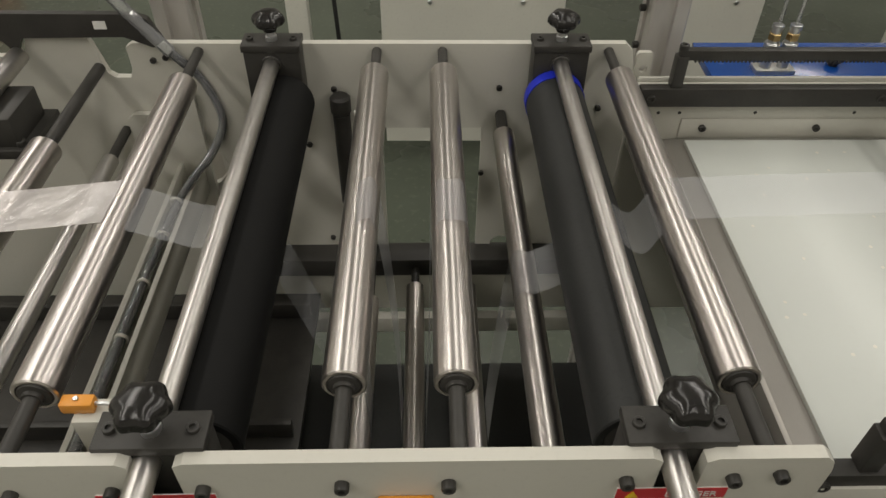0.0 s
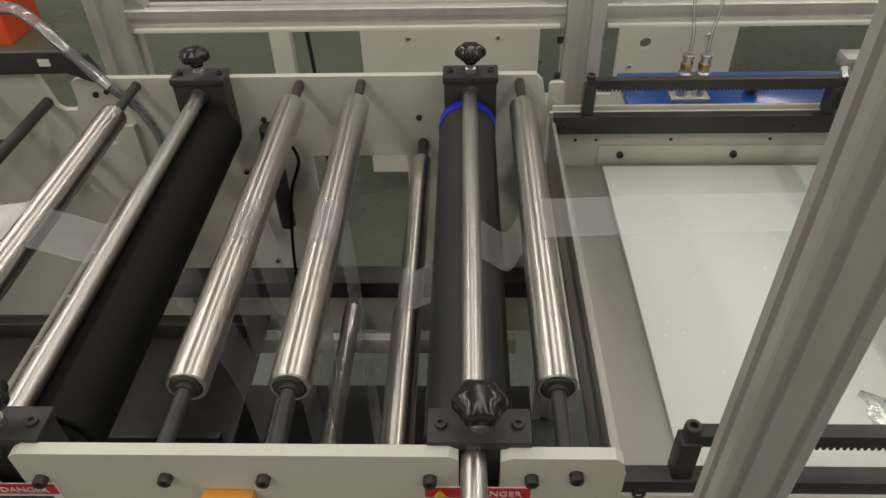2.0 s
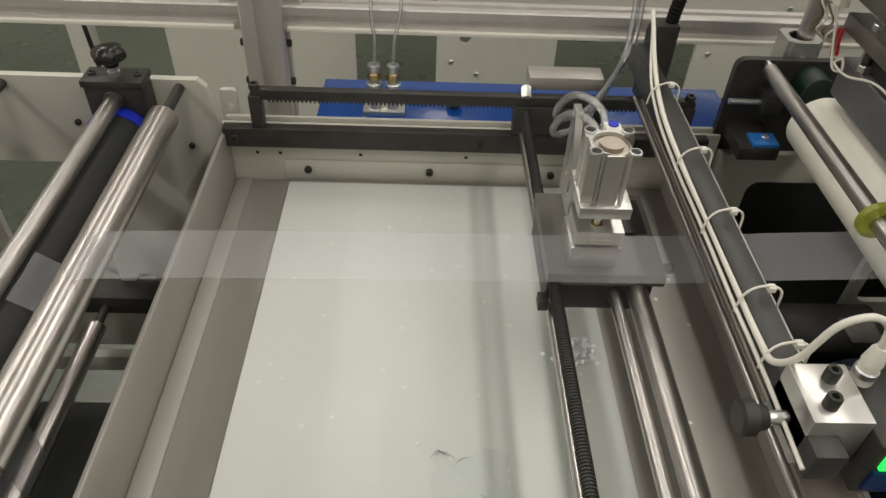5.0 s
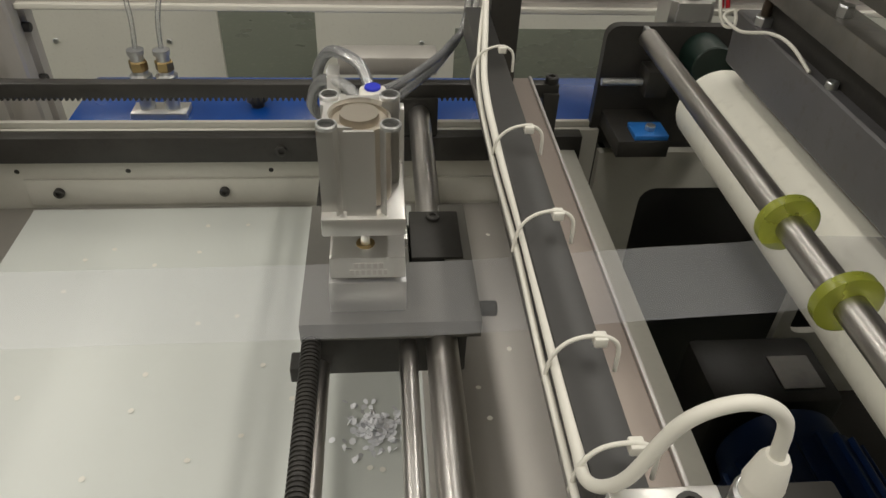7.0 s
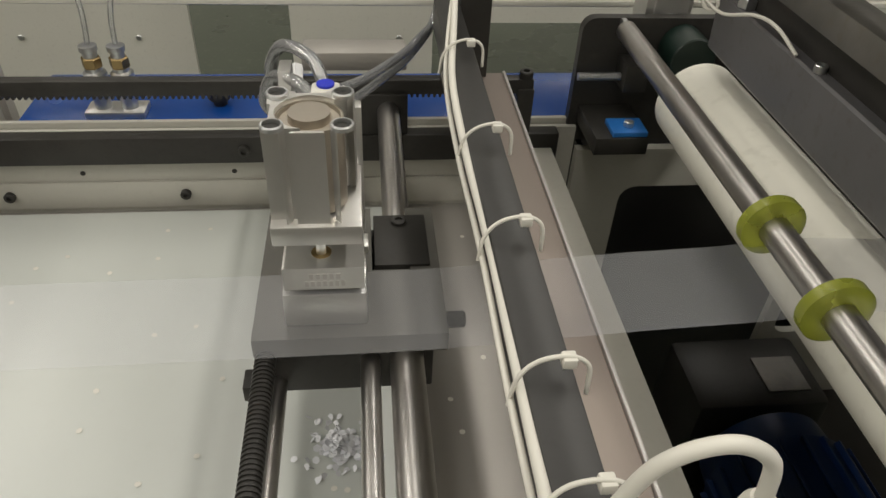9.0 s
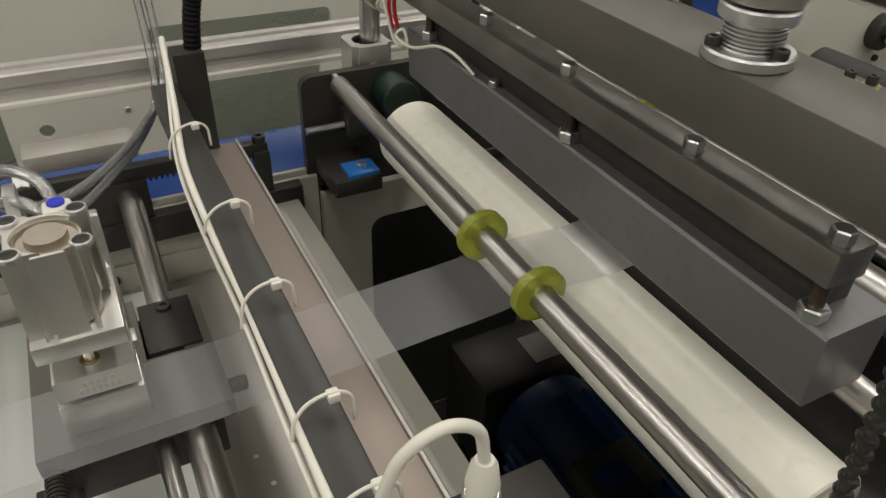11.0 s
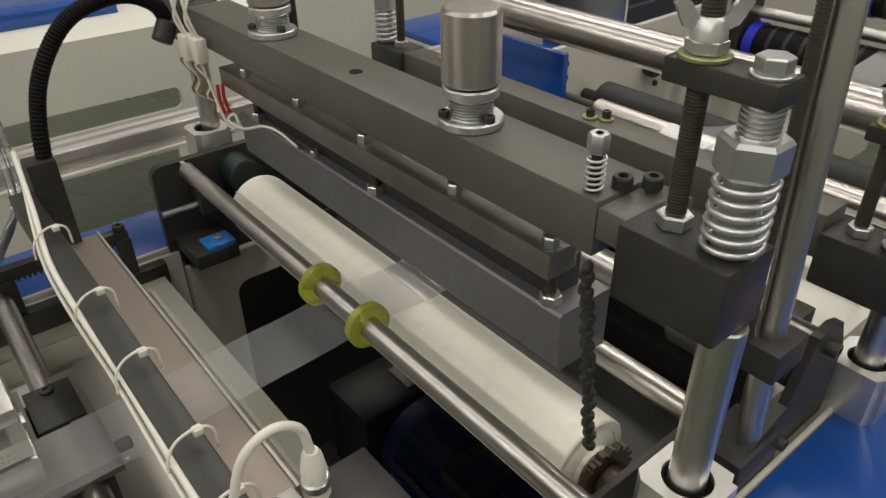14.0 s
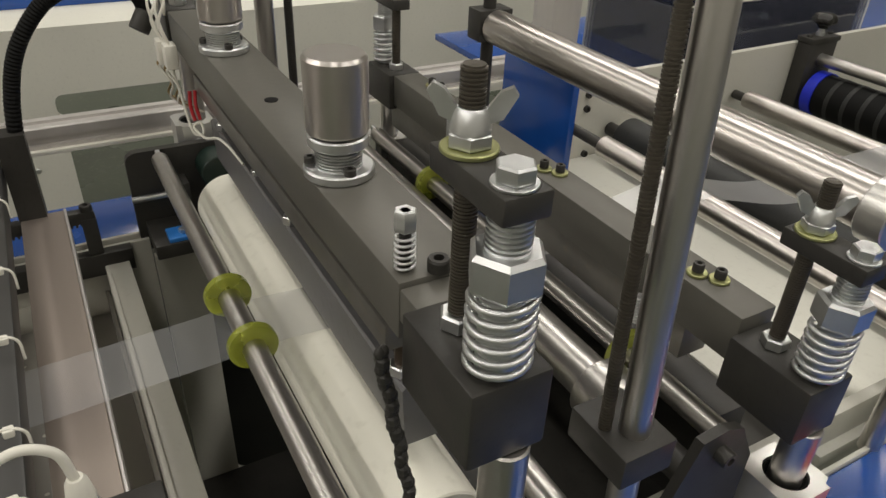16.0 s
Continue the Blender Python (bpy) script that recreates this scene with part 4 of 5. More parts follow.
    part("name_plate", box(B(), 1.285, 1.33, 0.635, 0.665, 0.70, 0.7015, 0), NAVY, tb)
    part("gear_case", box(B(), 1.25, 1.42, 0.845, 0.96, 0.50, 0.67, 0.01), BLACK, m)
    part("grey_label", box(B(), 1.345, 1.40, 0.865, 0.92, 0.67, 0.672, 0), SCALE, m)
    for sx in (-0.06, 0.06):
        part("foot", box(B(), mx + sx - 0.018, mx + sx + 0.018, 0.56, 0.80, 0.46, 0.545, 0.003), NAVY, m)
    sup = thing("motor_support", (1.16, 0.62, 0.42), "dark steel motor base", "machine frame")
    part("deck", box(B(), 1.08, 1.66, 0.38, 1.03, 0.44, 0.46, 0.001), BLACK, sup)
    # blue table beyond the near bearings
    b = thing("blue_cover", (1.6, 0.2, 0.98), "glossy blue painted cover plate of the station", "machine table")
    part("top", box(B(), 1.225, 2.4, 0.02, 0.312, 0.978, 0.995, 0.002), BLUE, b)
    part("edge", box(B(), 1.225, 2.4, 0.313, 0.3175, 0.978, 0.998, 0.001), CREAM, b)
    lab = part("warning_label", box(B(), 1.475, 1.55, 0.20, 0.265, 0.995, 0.9958, 0), RED, b, "red warning label")
    part("warning_sign", plate(B(), [(1.49, 0.225), (1.512, 0.225), (1.501, 0.247)], [], 0.9958, 0.9964, "z"), YELLOW, lab)
    part("toggle", box(B(), 1.49, 1.53, 0.165, 0.19, 0.995, 1.01, 0.003), WHITE_P, b)


station_frame()


def spring(bm, x, y, z0, z1, r, wire, turns):
    n = int(turns * 18)
    pts = [(x + r * math.cos(2 * math.pi * turns * i / n), y + r * math.sin(2 * math.pi * turns * i / n), z0 + wire + (z1 - z0 - 2 * wire) * i / n) for i in range(n + 1)]
    return tube(bm, pts, wire, 8, raw=True)


def linear_bearing(x, y, z1, h=0.09, lab="machined aluminium linear bearing block"):
    t = thing("linear_bearing", (x, y, z1 - h), lab, "linear bearing", "linear bearings")
    w = 0.0255
    c = 0.007
    loop = [(x - w + c, y - w), (x + w - c, y - w), (x + w - c, y - w + c * 0.6), (x + w, y - w + c), (x + w, y + w - c), (x + w - c, y + w), (x - w + c, y + w), (x - w, y + w - c), (x - w, y - w + c), (x - w + c, y - w + c * 0.6)]
    part("block", plate(B(), loop, [circle(x, y, 0.0172, 28)], z1 - h, z1, "z"), ALU2, t)
    part("seal", lathe(B(), (x, y, z1 - 0.012), (x, y, z1 - 0.002), [(0, 0.0127), (0, 0.0172), (0.008, 0.0172), (0.01, 0.015), (0.006, 0.013), (0.006, 0.0127)], 28), RUBBER, t)
    part("screw", cap_screw(B(), (x, y - w, z1 - 0.025), (x, y - w - 0.004, z1 - 0.025), 0.005), STEEL, t)
    return t


def end_block(parent, cx, cy, z_top, sign=1, stud=True):
    """The spring-loaded end of a beam: block, column, spring, nut, clamp bar and wing-nut stud."""
    w, d, h = 0.0230, 0.035, 0.049
    part("end_block", box(B(), cx - w, cx + w, cy - d, cy + d, z_top - h, z_top, 0.0025), BLACK, parent, "black steel end block")
    part("column", cyl(B(), (cx + 0.006, cy - 0.026 * sign, z_top - 0.26), (cx + 0.006, cy - 0.026 * sign, z_top - h), 0.0125, 32), SHAFT, parent, "polished steel column")
    sx, sy = cx - 0.002, cy - 0.022 * sign
    part("spring", spring(B(), sx, sy, z_top, z_top + 0.046, 0.0148, 0.0020, 6.0), STEEL, parent, "bright zinc coil spring")
    part("inner_sleeve", cyl(B(), (sx, sy, z_top), (sx, sy, z_top + 0.046), 0.0105, 24), STEEL, parent)
    part("large_nut", hexa(B(), (sx, sy, z_top + 0.046), (sx, sy, z_top + 0.066), 0.0178), STEEL, parent, "large zinc-plated hex nut")
    part("threaded_end", threaded(B(), (sx, sy, z_top + 0.066), (sx, sy, z_top + 0.082), 0.0102, 0.0026, 20), STEEL, parent)
    nx, ny = cx - 0.002, cy + 0.013 * sign
    zc = z_top + 0.082
    part("clamp_bar", box(B(), cx - 0.0135, cx + 0.0105, min(sy - 0.0105 * sign, ny + 0.0155 * sign), max(sy - 0.0105 * sign, ny + 0.0155 * sign), zc, zc + 0.013, 0.0015), BLACK, parent, "black clamp bar")
    part("hex_bolt", hexa(B(), (sx, sy, zc + 0.0146), (sx, sy, zc + 0.0225), 0.0088), STEEL, parent)
    part("washer", cyl(B(), (sx, sy, zc + 0.013), (sx, sy, zc + 0.0146), 0.0102, 24), STEEL, parent)
    part("stud", threaded(B(), (nx, ny, z_top), (nx, ny, zc + 0.050), 0.0058, 0.0019, 16), BRONZE, parent, "browned threaded stud")
    part("lock_nut", hexa(B(), (nx, ny, z_top), (nx, ny, z_top + 0.009), 0.0102), STEEL, parent)
    part("yellow_washer", cyl(B(), (nx, ny, zc + 0.013), (nx, ny, zc + 0.0155), 0.0132, 28), ZINCY, parent, "yellow passivated washer")
    part("hex_nut", hexa(B(), (nx, ny, zc + 0.0155), (nx, ny, zc + 0.0225), 0.0104), STEEL, parent)
    wn = B()
    lathe(wn, (nx, ny, zc + 0.0225), (nx, ny, zc + 0.033), [(0, 0), (0, 0.0092), (0.004, 0.0088), (0.009, 0.0072), (0.0105, 0.0060), (0.0105, 0)], 20)
    for s in (-1, 1):
        wing = B()
        plate(wing, [(s * 0.0055, 0.025), (s * 0.0135, 0.0285), (s * 0.019, 0.039), (s * 0.0165, 0.0425), (s * 0.0115, 0.040), (s * 0.0060, 0.032)], [], -0.0019, 0.0019)
        bmesh.ops.transform(wing, matrix=pose(nx, ny, zc, 0, 0, -35), verts=wing.verts[:])
        tmp = bpy.data.meshes.new("wing")
        wing.to_mesh(tmp)
        wing.free()
        wn.from_mesh(tmp)
        bpy.data.meshes.remove(tmp)
    part("wing_nut", wn, STEEL, parent, "zinc wing nut")


ZT = 1.235


def press_cap(parent, x, y, z):
    f = part("flange", cyl(B(), (x, y, z), (x, y, z + 0.007), 0.0245, 36), STEEL, parent, "turned steel flange")
    for a in (30, 150, 270):
        px, py = x + 0.020 * math.cos(radians(a)), y + 0.020 * math.sin(radians(a))
        part("screw", cap_screw(B(), (px, py, z + 0.007), (px, py, z + 0.012), 0.0042), BLACK, f)
    part("thread", threaded(B(), (x, y, z + 0.007), (x, y, z + 0.026), 0.0165, 0.0022, 28), STEEL, parent)
    part("lock_ring", cyl(B(), (x, y, z + 0.022), (x, y, z + 0.030), 0.0208, 36), STEEL, parent)
    part("cap", lathe(B(), (x, y, z + 0.032), (x, y, z + 0.084), [(0, 0), (0, 0.0203), (0.0015, 0.0213), (0.0495, 0.0213), (0.052, 0.0195), (0.052, 0)], 44), ROLLER, parent, "bright turned steel cap")


def sealing_beam():
    t = thing("sealing_beam", (1.195, 0.65, 1.10), "dark steel heat-sealing beam moving up and down on springs", "sealing beam")
    part("beam", box(B(), 1.168, 1.222, 0.402, 1.02, 1.196, ZT, 0.0015), DARK, t)
    part("beam_foot", box(B(), 1.168, 1.222, 0.372, 0.4015, 1.21, ZT - 0.003, 0.0015), DARK, t)
    for y in (0.541, 0.846):
        press_cap(t, 1.190, y, ZT)
    # black disc for the dark inside of a drilled hole
    part("dark_hole_disc", cyl(B(), (1.190, 0.694, ZT - 0.002), (1.190, 0.694, ZT + 0.0006), 0.006, 18, 0), RUBBER, t)
    part("clamp_strip", box(B(), 1.180, 1.210, 0.446, 0.985, 1.148, 1.170, 0.002), SCALE, t, "scratched mill-scale clamp strip")
    hp = B()
    plate(hp, [(1.195, 1.061), (1.246, 1.061), (1.246, 1.116), (1.192, 1.116), (1.190, 1.114), (1.1925, 1.064)], [], 0.0, 1.0)
    bmesh.ops.scale(hp, vec=(1, 0.530, 1), verts=hp.verts[:])
    bmesh.ops.translate(hp, vec=(0, 0.44, 0), verts=hp.verts[:])
    part("heater_bar", hp, HEATER, t, "blue-black heater bar")
    part("insulator", box(B(), 1.202, 1.232, 0.46, 0.95, 1.115, 1.146, 0.001), BLACK, t)
    for y in (0.457, 0.687, 0.93):
        part("bolt", cyl(B(), (1.197, y, 1.116), (1.197, y, 1.150), 0.0045, 14), SPROCKET, t)
        part("nut", hexa(B(), (1.197, y, 1.116), (1.197, y, 1.125), 0.0088), STEEL, t)
    for y in (0.455, 0.56, 0.69, 0.81, 0.93):
        part("top_bolt", hexa(B(), (1.190, y, 1.170), (1.190, y, 1.179), 0.0065), STEEL, t)
    for y in (0.80,):
        part("screw", cap_screw(B(), (1.196, y, 1.116), (1.196, y, 1.122), 0.005), STEEL, t)
    end_block(t, 1.181, 0.344, ZT, 1)
    end_block(t, 1.188, 1.06, ZT, -1)
    # spring screw and socket screws near the end
    part("stop_screw", cyl(B(), (1.177, 0.413, ZT), (1.177, 0.413, ZT + 0.038), 0.0035, 12), BLACK, t)
    part("small_spring", spring(B(), 1.177, 0.413, ZT, ZT + 0.024, 0.0055, 0.0009, 6), STEEL, t)
    part("small_nut", hexa(B(), (1.177, 0.413, ZT + 0.026), (1.177, 0.413, ZT + 0.038), 0.0068), STEEL, t)
    for x, y in ((1.194, 0.405), (1.208, 0.393)):
        part("screw", cap_screw(B(), (x, y, ZT), (x, y, ZT + 0.008), 0.0065), BLACK, t)
    # far end wiring
    for k, (x, y) in enumerate(((1.152, 0.992), (1.156, 0.970))):
        c = part("terminal_block", box(B(), x - 0.007, x + 0.007, y - 0.010, y + 0.010, 1.184, 1.212, 0.002), WHITE_P, t, "white ceramic terminal block")
        for j in (-0.006, 0.006):
            part("wire", tube(B(), [(x, y + j, 1.211), (x - 0.006, y + j + 0.002, 1.232), (x - 0.002 + j, y + j + 0.006, 1.255), (x + 0.004, y + 0.018 + j, 1.262), (x + 0.006, y + 0.036, 1.235)], 0.0016, 6), WHITE_P, c)
            part("wire", tube(B(), [(x, y + j, 1.185), (x - 0.006, y + j + 0.008, 1.18), (x + 0.004, y + j, 1.16), (x + 0.002, y + j + 0.01, 1.14), (x + 0.03, y + 0.01, 1.122)], 0.0014, 6), BRASS if j > 0 else WHITE_P, c)
    part("thermocouple_lead", tube(B(), [(1.156, 0.972, 1.185), (1.160, 0.962, 1.15), (1.164, 0.945, 1.114), (1.174, 0.938, 1.112), (1.174, 0.945, 1.124), (1.166, 0.946, 1.118), (1.172, 0.92, 1.114), (1.178, 0.88, 1.128), (1.182, 0.85, 1.130), (1.190, 0.825, 1.118)], 0.0016, 6, 10), WHITE_P, t)
    for j in (0, 0.006):
        part("red_lead", tube(B(), [(1.172 + j, 0.968, 1.118), (1.170 + j, 0.972, 1.135), (1.172 + j, 0.976, 1.152)], 0.0022, 6), RED, t)
    # drive chain hanging at the near end
    ch = part("roller_chain", cyl(B(), (1.178, 0.392, 1.03), (1.152, 0.392, 1.205), 0.0012, 6), BLACK, t, "black oiled roller chain")
    n = 30
    meshes = []
    for r in (0.0044, 0.0034):
        bead = B()
        for sx in (-1, 1):
            lathe(bead, (sx * 0.0016, 0, -0.0042), (sx * 0.0016, 0, 0.0042), [(0, 0), (0, r * 0.35), (0.0018, r * 0.85), (0.0042, r), (0.0066, r * 0.85), (0.0084, r * 0.35), (0.0084, 0)], 10)
        meshes.append(mesh_of("link", bead, BLACK))
    for i in range(n):
        ob = new("link", meshes[i % 2])
        ob.parent = ch
        k = i / (n - 1)
        ob.matrix_basis = Matrix.Translation(Vector((1.178 - 0.026 * k + 0.001 * math.sin(i * 0.9), 0.392, 1.032 + i * 0.0058)) - root_place(t)) @ pose(0, 0, 0, 0, 0, 20 if i % 2 else 75)
    return t


BEAM = sealing_beam()
linear_bearing(1.188, 0.318, 1.086)
linear_bearing(1.188, 1.086, 1.09)


def second_beam():
    t = thing("cutting_beam", (1.455, 0.65, 1.08), "second dark steel beam on spring columns behind the sealing beam", "sealing beam")
    z = 1.15
    part("beam", box(B(), 1.435, 1.473, 0.371, 0.963, 1.108, z, 0.0015), DARK, t)
    for x, y in ((1.449, 0.43), (1.458, 0.415), (1.449, 0.64), (1.458, 0.625), (1.462, 0.905), (1.464, 0.885)):
        w = part("yellow_washer", cyl(B(), (x, y, z), (x, y, z + 0.003), 0.0085, 20), ZINCY, t)
        part("screw", cap_screw(B(), (x, y, z + 0.0035), (x, y, z + 0.011), 0.0048), BLACK, w)
    # row of black discs for the shade in drilled holes
    for y in (0.45, 0.55, 0.68, 0.75, 0.84, 0.92):
        part("dark_hole_disc", cyl(B(), (1.4372, y, 1.128), (1.4365, y, 1.128), 0.0028, 10, 0), RUBBER, t)
    part("spring_screw", threaded(B(), (1.425, 0.79, 1.118), (1.425, 0.79, 1.152), 0.005, 0.003), STEEL, t)
    part("spring_screw", threaded(B(), (1.425, 0.46, 1.09), (1.425, 0.46, 1.115), 0.005, 0.003), STEEL, t)
    part("blade_bar", box(B(), 1.44, 1.472, 0.42, 0.98, 1.072, 1.108, 0.001), SCALE, t)
    end_block(t, 1.446, 0.334, z - 0.010, 1)
    end_block(t, 1.452, 1.0, z, -1)
    linear_bearing(1.452, 0.308, 1.047)
    linear_bearing(1.452, 1.026, 1.045)
    r = roller(1.385, 1.045, 0.45, 1.0, 0.021, SHAFT, "polished draw roller behind the sealing beam", name="draw_roller", axle=(0.34, 1.05), axle_r=0.013, cap_mat=ALU2, axle_mat=BLACK, group="draw rollers")
    part("collar", cyl(B(), (1.385, 0.415, 1.045), (1.385, 0.452, 1.045), 0.0295, 30), SHAFT, r, "turned aluminium collar")
    k = thing("bearing_cheek", (1.35, 0.33, 1.0), "black bearing cheek with pivot screw at the near side", "bearing block", "bearing cheeks")
    part("arm", plate(B(), [(1.285, 0.995), (1.42, 0.995), (1.42, 1.07), (1.40, 1.106), (1.382, 1.112), (1.36, 1.109), (1.338, 1.05), (1.285, 1.03)], [], 0.322, 0.330), BLACK, k)
    part("pivot_screw", cap_screw(B(), (1.381, 0.322, 1.091), (1.381, 0.312, 1.091), 0.007), BLACK, k)
    part("pivot_screw", cap_screw(B(), (1.335, 0.322, 1.015), (1.335, 0.313, 1.015), 0.006), BLACK, k)
    # tall guide post with its clamp and threaded rod
    g = thing("guide_post", (1.285, 0.332, 1.0), "tall polished guide post with black clamp and threaded rod", "post", "guide posts")
    part("post", cyl(B(), (1.305, 0.331, 0.995), (1.303, 0.366, 1.75), 0.0102, 32), POST, g)
    part("clamp", box(B(), 1.281, 1.324, 0.318, 0.372, 1.110, 1.136, 0.0015), BLACK, g)
    part("foot_clamp", box(B(), 1.272, 1.335, 0.318, 0.36, 0.995, 1.03, 0.0015), BLACK, g)
    part("threaded_rod", threaded(B(), (1.289, 0.348, 1.136), (1.287, 0.366, 1.75), 0.0046, 0.0024, 12), BRONZE, g, "dark threaded rod")
    g2 = thing("guide_post", (1.285, 1.08, 1.0), "tall polished guide post at the far side", "post", "guide posts")
    part("post", cyl(B(), (1.30, 1.08, 0.995), (1.30, 1.08, 1.75), 0.0125, 32), SHAFT, g2)
    part("threaded_rod", threaded(B(), (1.33, 1.07, 1.1), (1.33, 1.07, 1.75), 0.006, 0.0026, 12), BLACK, g2)
    return t


SECOND = second_beam()


def beyond():
    r = roller(1.585, 1.21, 0.38, 0.95, 0.023, ROLLER, "large polished roller held high beyond the beams", name="overhead_roller", axle=(0.30, 0.97), axle_r=0.011, axle_mat=BLACK, cap_mat=ALU2, group="overhead rollers")
    part("collar", cyl(B(), (1.585, 0.36, 1.21), (1.585, 0.385, 1.21), 0.029, 30), ALU2, r)
    s = thing("roller_hanger", (1.585, 0.96, 1.0), "black hanger post holding the high roller", "post", "roller hangers")
    part("hanger_block", box(B(), 1.56, 1.612, 0.952, 0.985, 1.19, 1.232, 0.001), BLACK, s)
    part("rod", cyl(B(), (1.585, 0.97, 1.0), (1.585, 0.97, 1.6), 0.009, 18), BLACK, s)
    s = thing("roller_hanger", (1.585, 0.31, 1.0), "black hanger block holding the near end of the high roller", "post", "roller hangers")
    part("hanger_block", box(B(), 1.56, 1.612, 0.30, 0.335, 1.19, 1.232, 0.001), BLACK, s)
    part("rod", cyl(B(), (1.600, 0.318, 0.99), (1.600, 0.318, 1.19), 0.009, 18), SHAFT, s)
    for x, z, y0, y1 in ((1.72, 1.05, 0.36, 0.845), (2.08, 1.01, 0.36, 0.98), (2.19, 1.01, 0.36, 0.975)):
        roller(x, z, y0, y1, 0.0165, ROLLER, "chrome guide roller in the outfeed section", axle=(0.33, 1.006), axle_r=0.0085)
    cap = thing("shaft_cap", (2.08, 0.995, 0.98), "round black end cap on the far outfeed plate", "bearing block")
    part("cap", lathe(B(), (2.08, 1.0078, 1.01), (2.08, 0.982, 1.01), [(0, 0), (0, 0.030), (0.016, 0.030), (0.020, 0.026), (0.020, 0.012), (0.0255, 0.012)], 28), BLACK, cap)
    roller(1.88, 0.99, 0.36, 0.96, 0.036, RUBBER2, "dark grey rubber roller under the film", name="nip_roller", axle=(0.33, 1.006), axle_r=0.012, group="nip rollers")
    f = thing("side_plate", (2.2, 1.06, 0.42), "cream-painted outfeed side plate with screws", "machine frame", "side plates")
    part("plate", plate(B(), [(1.74, 0.42), (3.4, 0.42), (3.4, 1.105), (2.0, 1.09), (1.80, 1.09), (1.74, 1.09)], [], 1.008, 1.02), CREAM, f)
    for x, z in ((1.821, 1.06), (1.821, 1.035), (1.83, 0.95), (2.1, 0.96), (2.4, 1.04)):
        part("screw", cap_screw(B(), (x, 1.008, z), (x, 1.002, z), 0.006), BLACK, f)
    n = thing("side_plate", (2.2, 0.33, 0.42), "cream-painted near outfeed side plate", "machine frame", "side plates")
    part("plate", box(B(), 1.66, 3.4, 0.318, 0.33, 0.996, 1.05, 0.001), CREAM, n)
    g = solid("blue_side_plate", box(B(), 1.70, 1.712, 0.905, 1.09, 0.956, 1.125, 0.002), BLUE, "blue painted steel plate by the high roller", "machine frame")
    for x in (2.38, 2.95):
        t = roller(x, 1.0, 0.36, 0.945, 0.042, RUBBER, "black ribbed rubber roller with blue collar", name="nip_roller", axle=(0.33, 1.006), axle_r=0.014, group="nip rollers")
        for k in range(15):
            part("rib", lathe(B(), (x, 0.40 + k * 0.036, 1.0), (x, 0.41 + k * 0.036, 1.0), [(0, 0.0415), (0.001, 0.0428), (0.009, 0.0428), (0.01, 0.0415)], 32), RUBBER2, t)
        part("blue_collar", lathe(B(), (x, 0.942, 1.0), (x, 0.967, 1.0), [(0, 0), (0, 0.045), (0.022, 0.045), (0.024, 0.04), (0.024, 0)], 30), BLUEP, t, "ribbed blue plastic collar")
        bearing_block(x, 0.975, 1.007, 0.95, 1.108, 0.08, "black bearing block with star knob on the outfeed plate")
        sft = thing("nip_shaft", (x, 0.7, 1.065), "polished pressure shaft over the ribbed roller", "shaft", "nip shafts")
        part("bar", cyl(B(), (x, 0.33, 1.065), (x, 0.99, 1.065), 0.0115, 28), SHAFT, sft)
    tb = thing("blue_rear_table", (2.6, 1.3, 0.9), "blue-painted table behind the outfeed plate", "machine table")
    part("top", box(B(), 1.86, 3.6, 1.03, 1.62, 0.985, 1.0, 0.002), BLUE, tb)
    part("joint_strip", box(B(), 2.5, 2.508, 1.03, 1.62, 1.0, 1.0012, 0), CREAM, tb)
    part("post", box(B(), 1.80, 1.86, 1.10, 1.16, 0.42, 1.5, 0.003), ALU, tb)
    gd = thing("acrylic_guard", (2.3, 1.08, 1.0), "clear acrylic guard box with bright edges", "guard")
    for y in (1.06, 1.30):
        part("pane", box(B(), 2.05, 2.62, y, y + 0.004, 1.0, 1.17, 0), GUARD, gd)
    part("pane", box(B(), 2.046, 2.05, 1.06, 1.304, 1.0, 1.17, 0), GUARD, gd)
    for x, y in ((2.048, 1.06), (2.62, 1.06), (2.048, 1.302)):
        part("edge", cyl(B(), (x, y, 1.0), (x, y, 1.171), 0.002, 6), WHITE_P, gd)
    part("edge", cyl(B(), (2.048, 1.06, 1.171), (2.62, 1.06, 1.171), 0.002, 6), WHITE_P, gd)
    bd = solid("outfeed_deck", box(B(), 1.60, 1.95, 0.35, 1.007, 0.93, 0.945, 0.001), CREAM2, "cream sheet deck under the outfeed rollers", "sheet")
    film_piece("film_strip", [(1.204, 1.0492), (1.222, 1.0495), (1.30, 1.06), (1.40, 1.0665), (1.55, 1.055), (1.70, 1.078)], label="clear film strip leaving the sealing beams")
    film_piece("film_strip", [(1.72, 1.068), (1.88, 1.028), (2.08, 1.028), (2.19, 1.028), (2.36, 1.044)], label="clear film strip in the outfeed rollers")


beyond()


def infeed_shade():
    # invented black plate, ribs and feet: they cover the lit floor below the infeed
    t = thing("infeed_shade_plate", (-0.58, 0.69, 0.44), "added dark ribbed plate that darkens the depth under the infeed rollers", "machine frame")
    part("plate", box(B(), -0.96, -0.205, 0.372, 1.02, 0.48, 0.492, 0.001), BLACK, t)
    for y in (0.42, 0.70, 0.96):
        part("rib", box(B(), -0.95, -0.215, y - 0.006, y + 0.006, 0.493, 0.53, 0.001), BLACK, t)
    for x in (-0.93, -0.24):
        part("foot", box(B(), x - 0.02, x + 0.02, 0.66, 0.74, 0.0, 0.479, 0.002), BLACK, t)


infeed_shade()


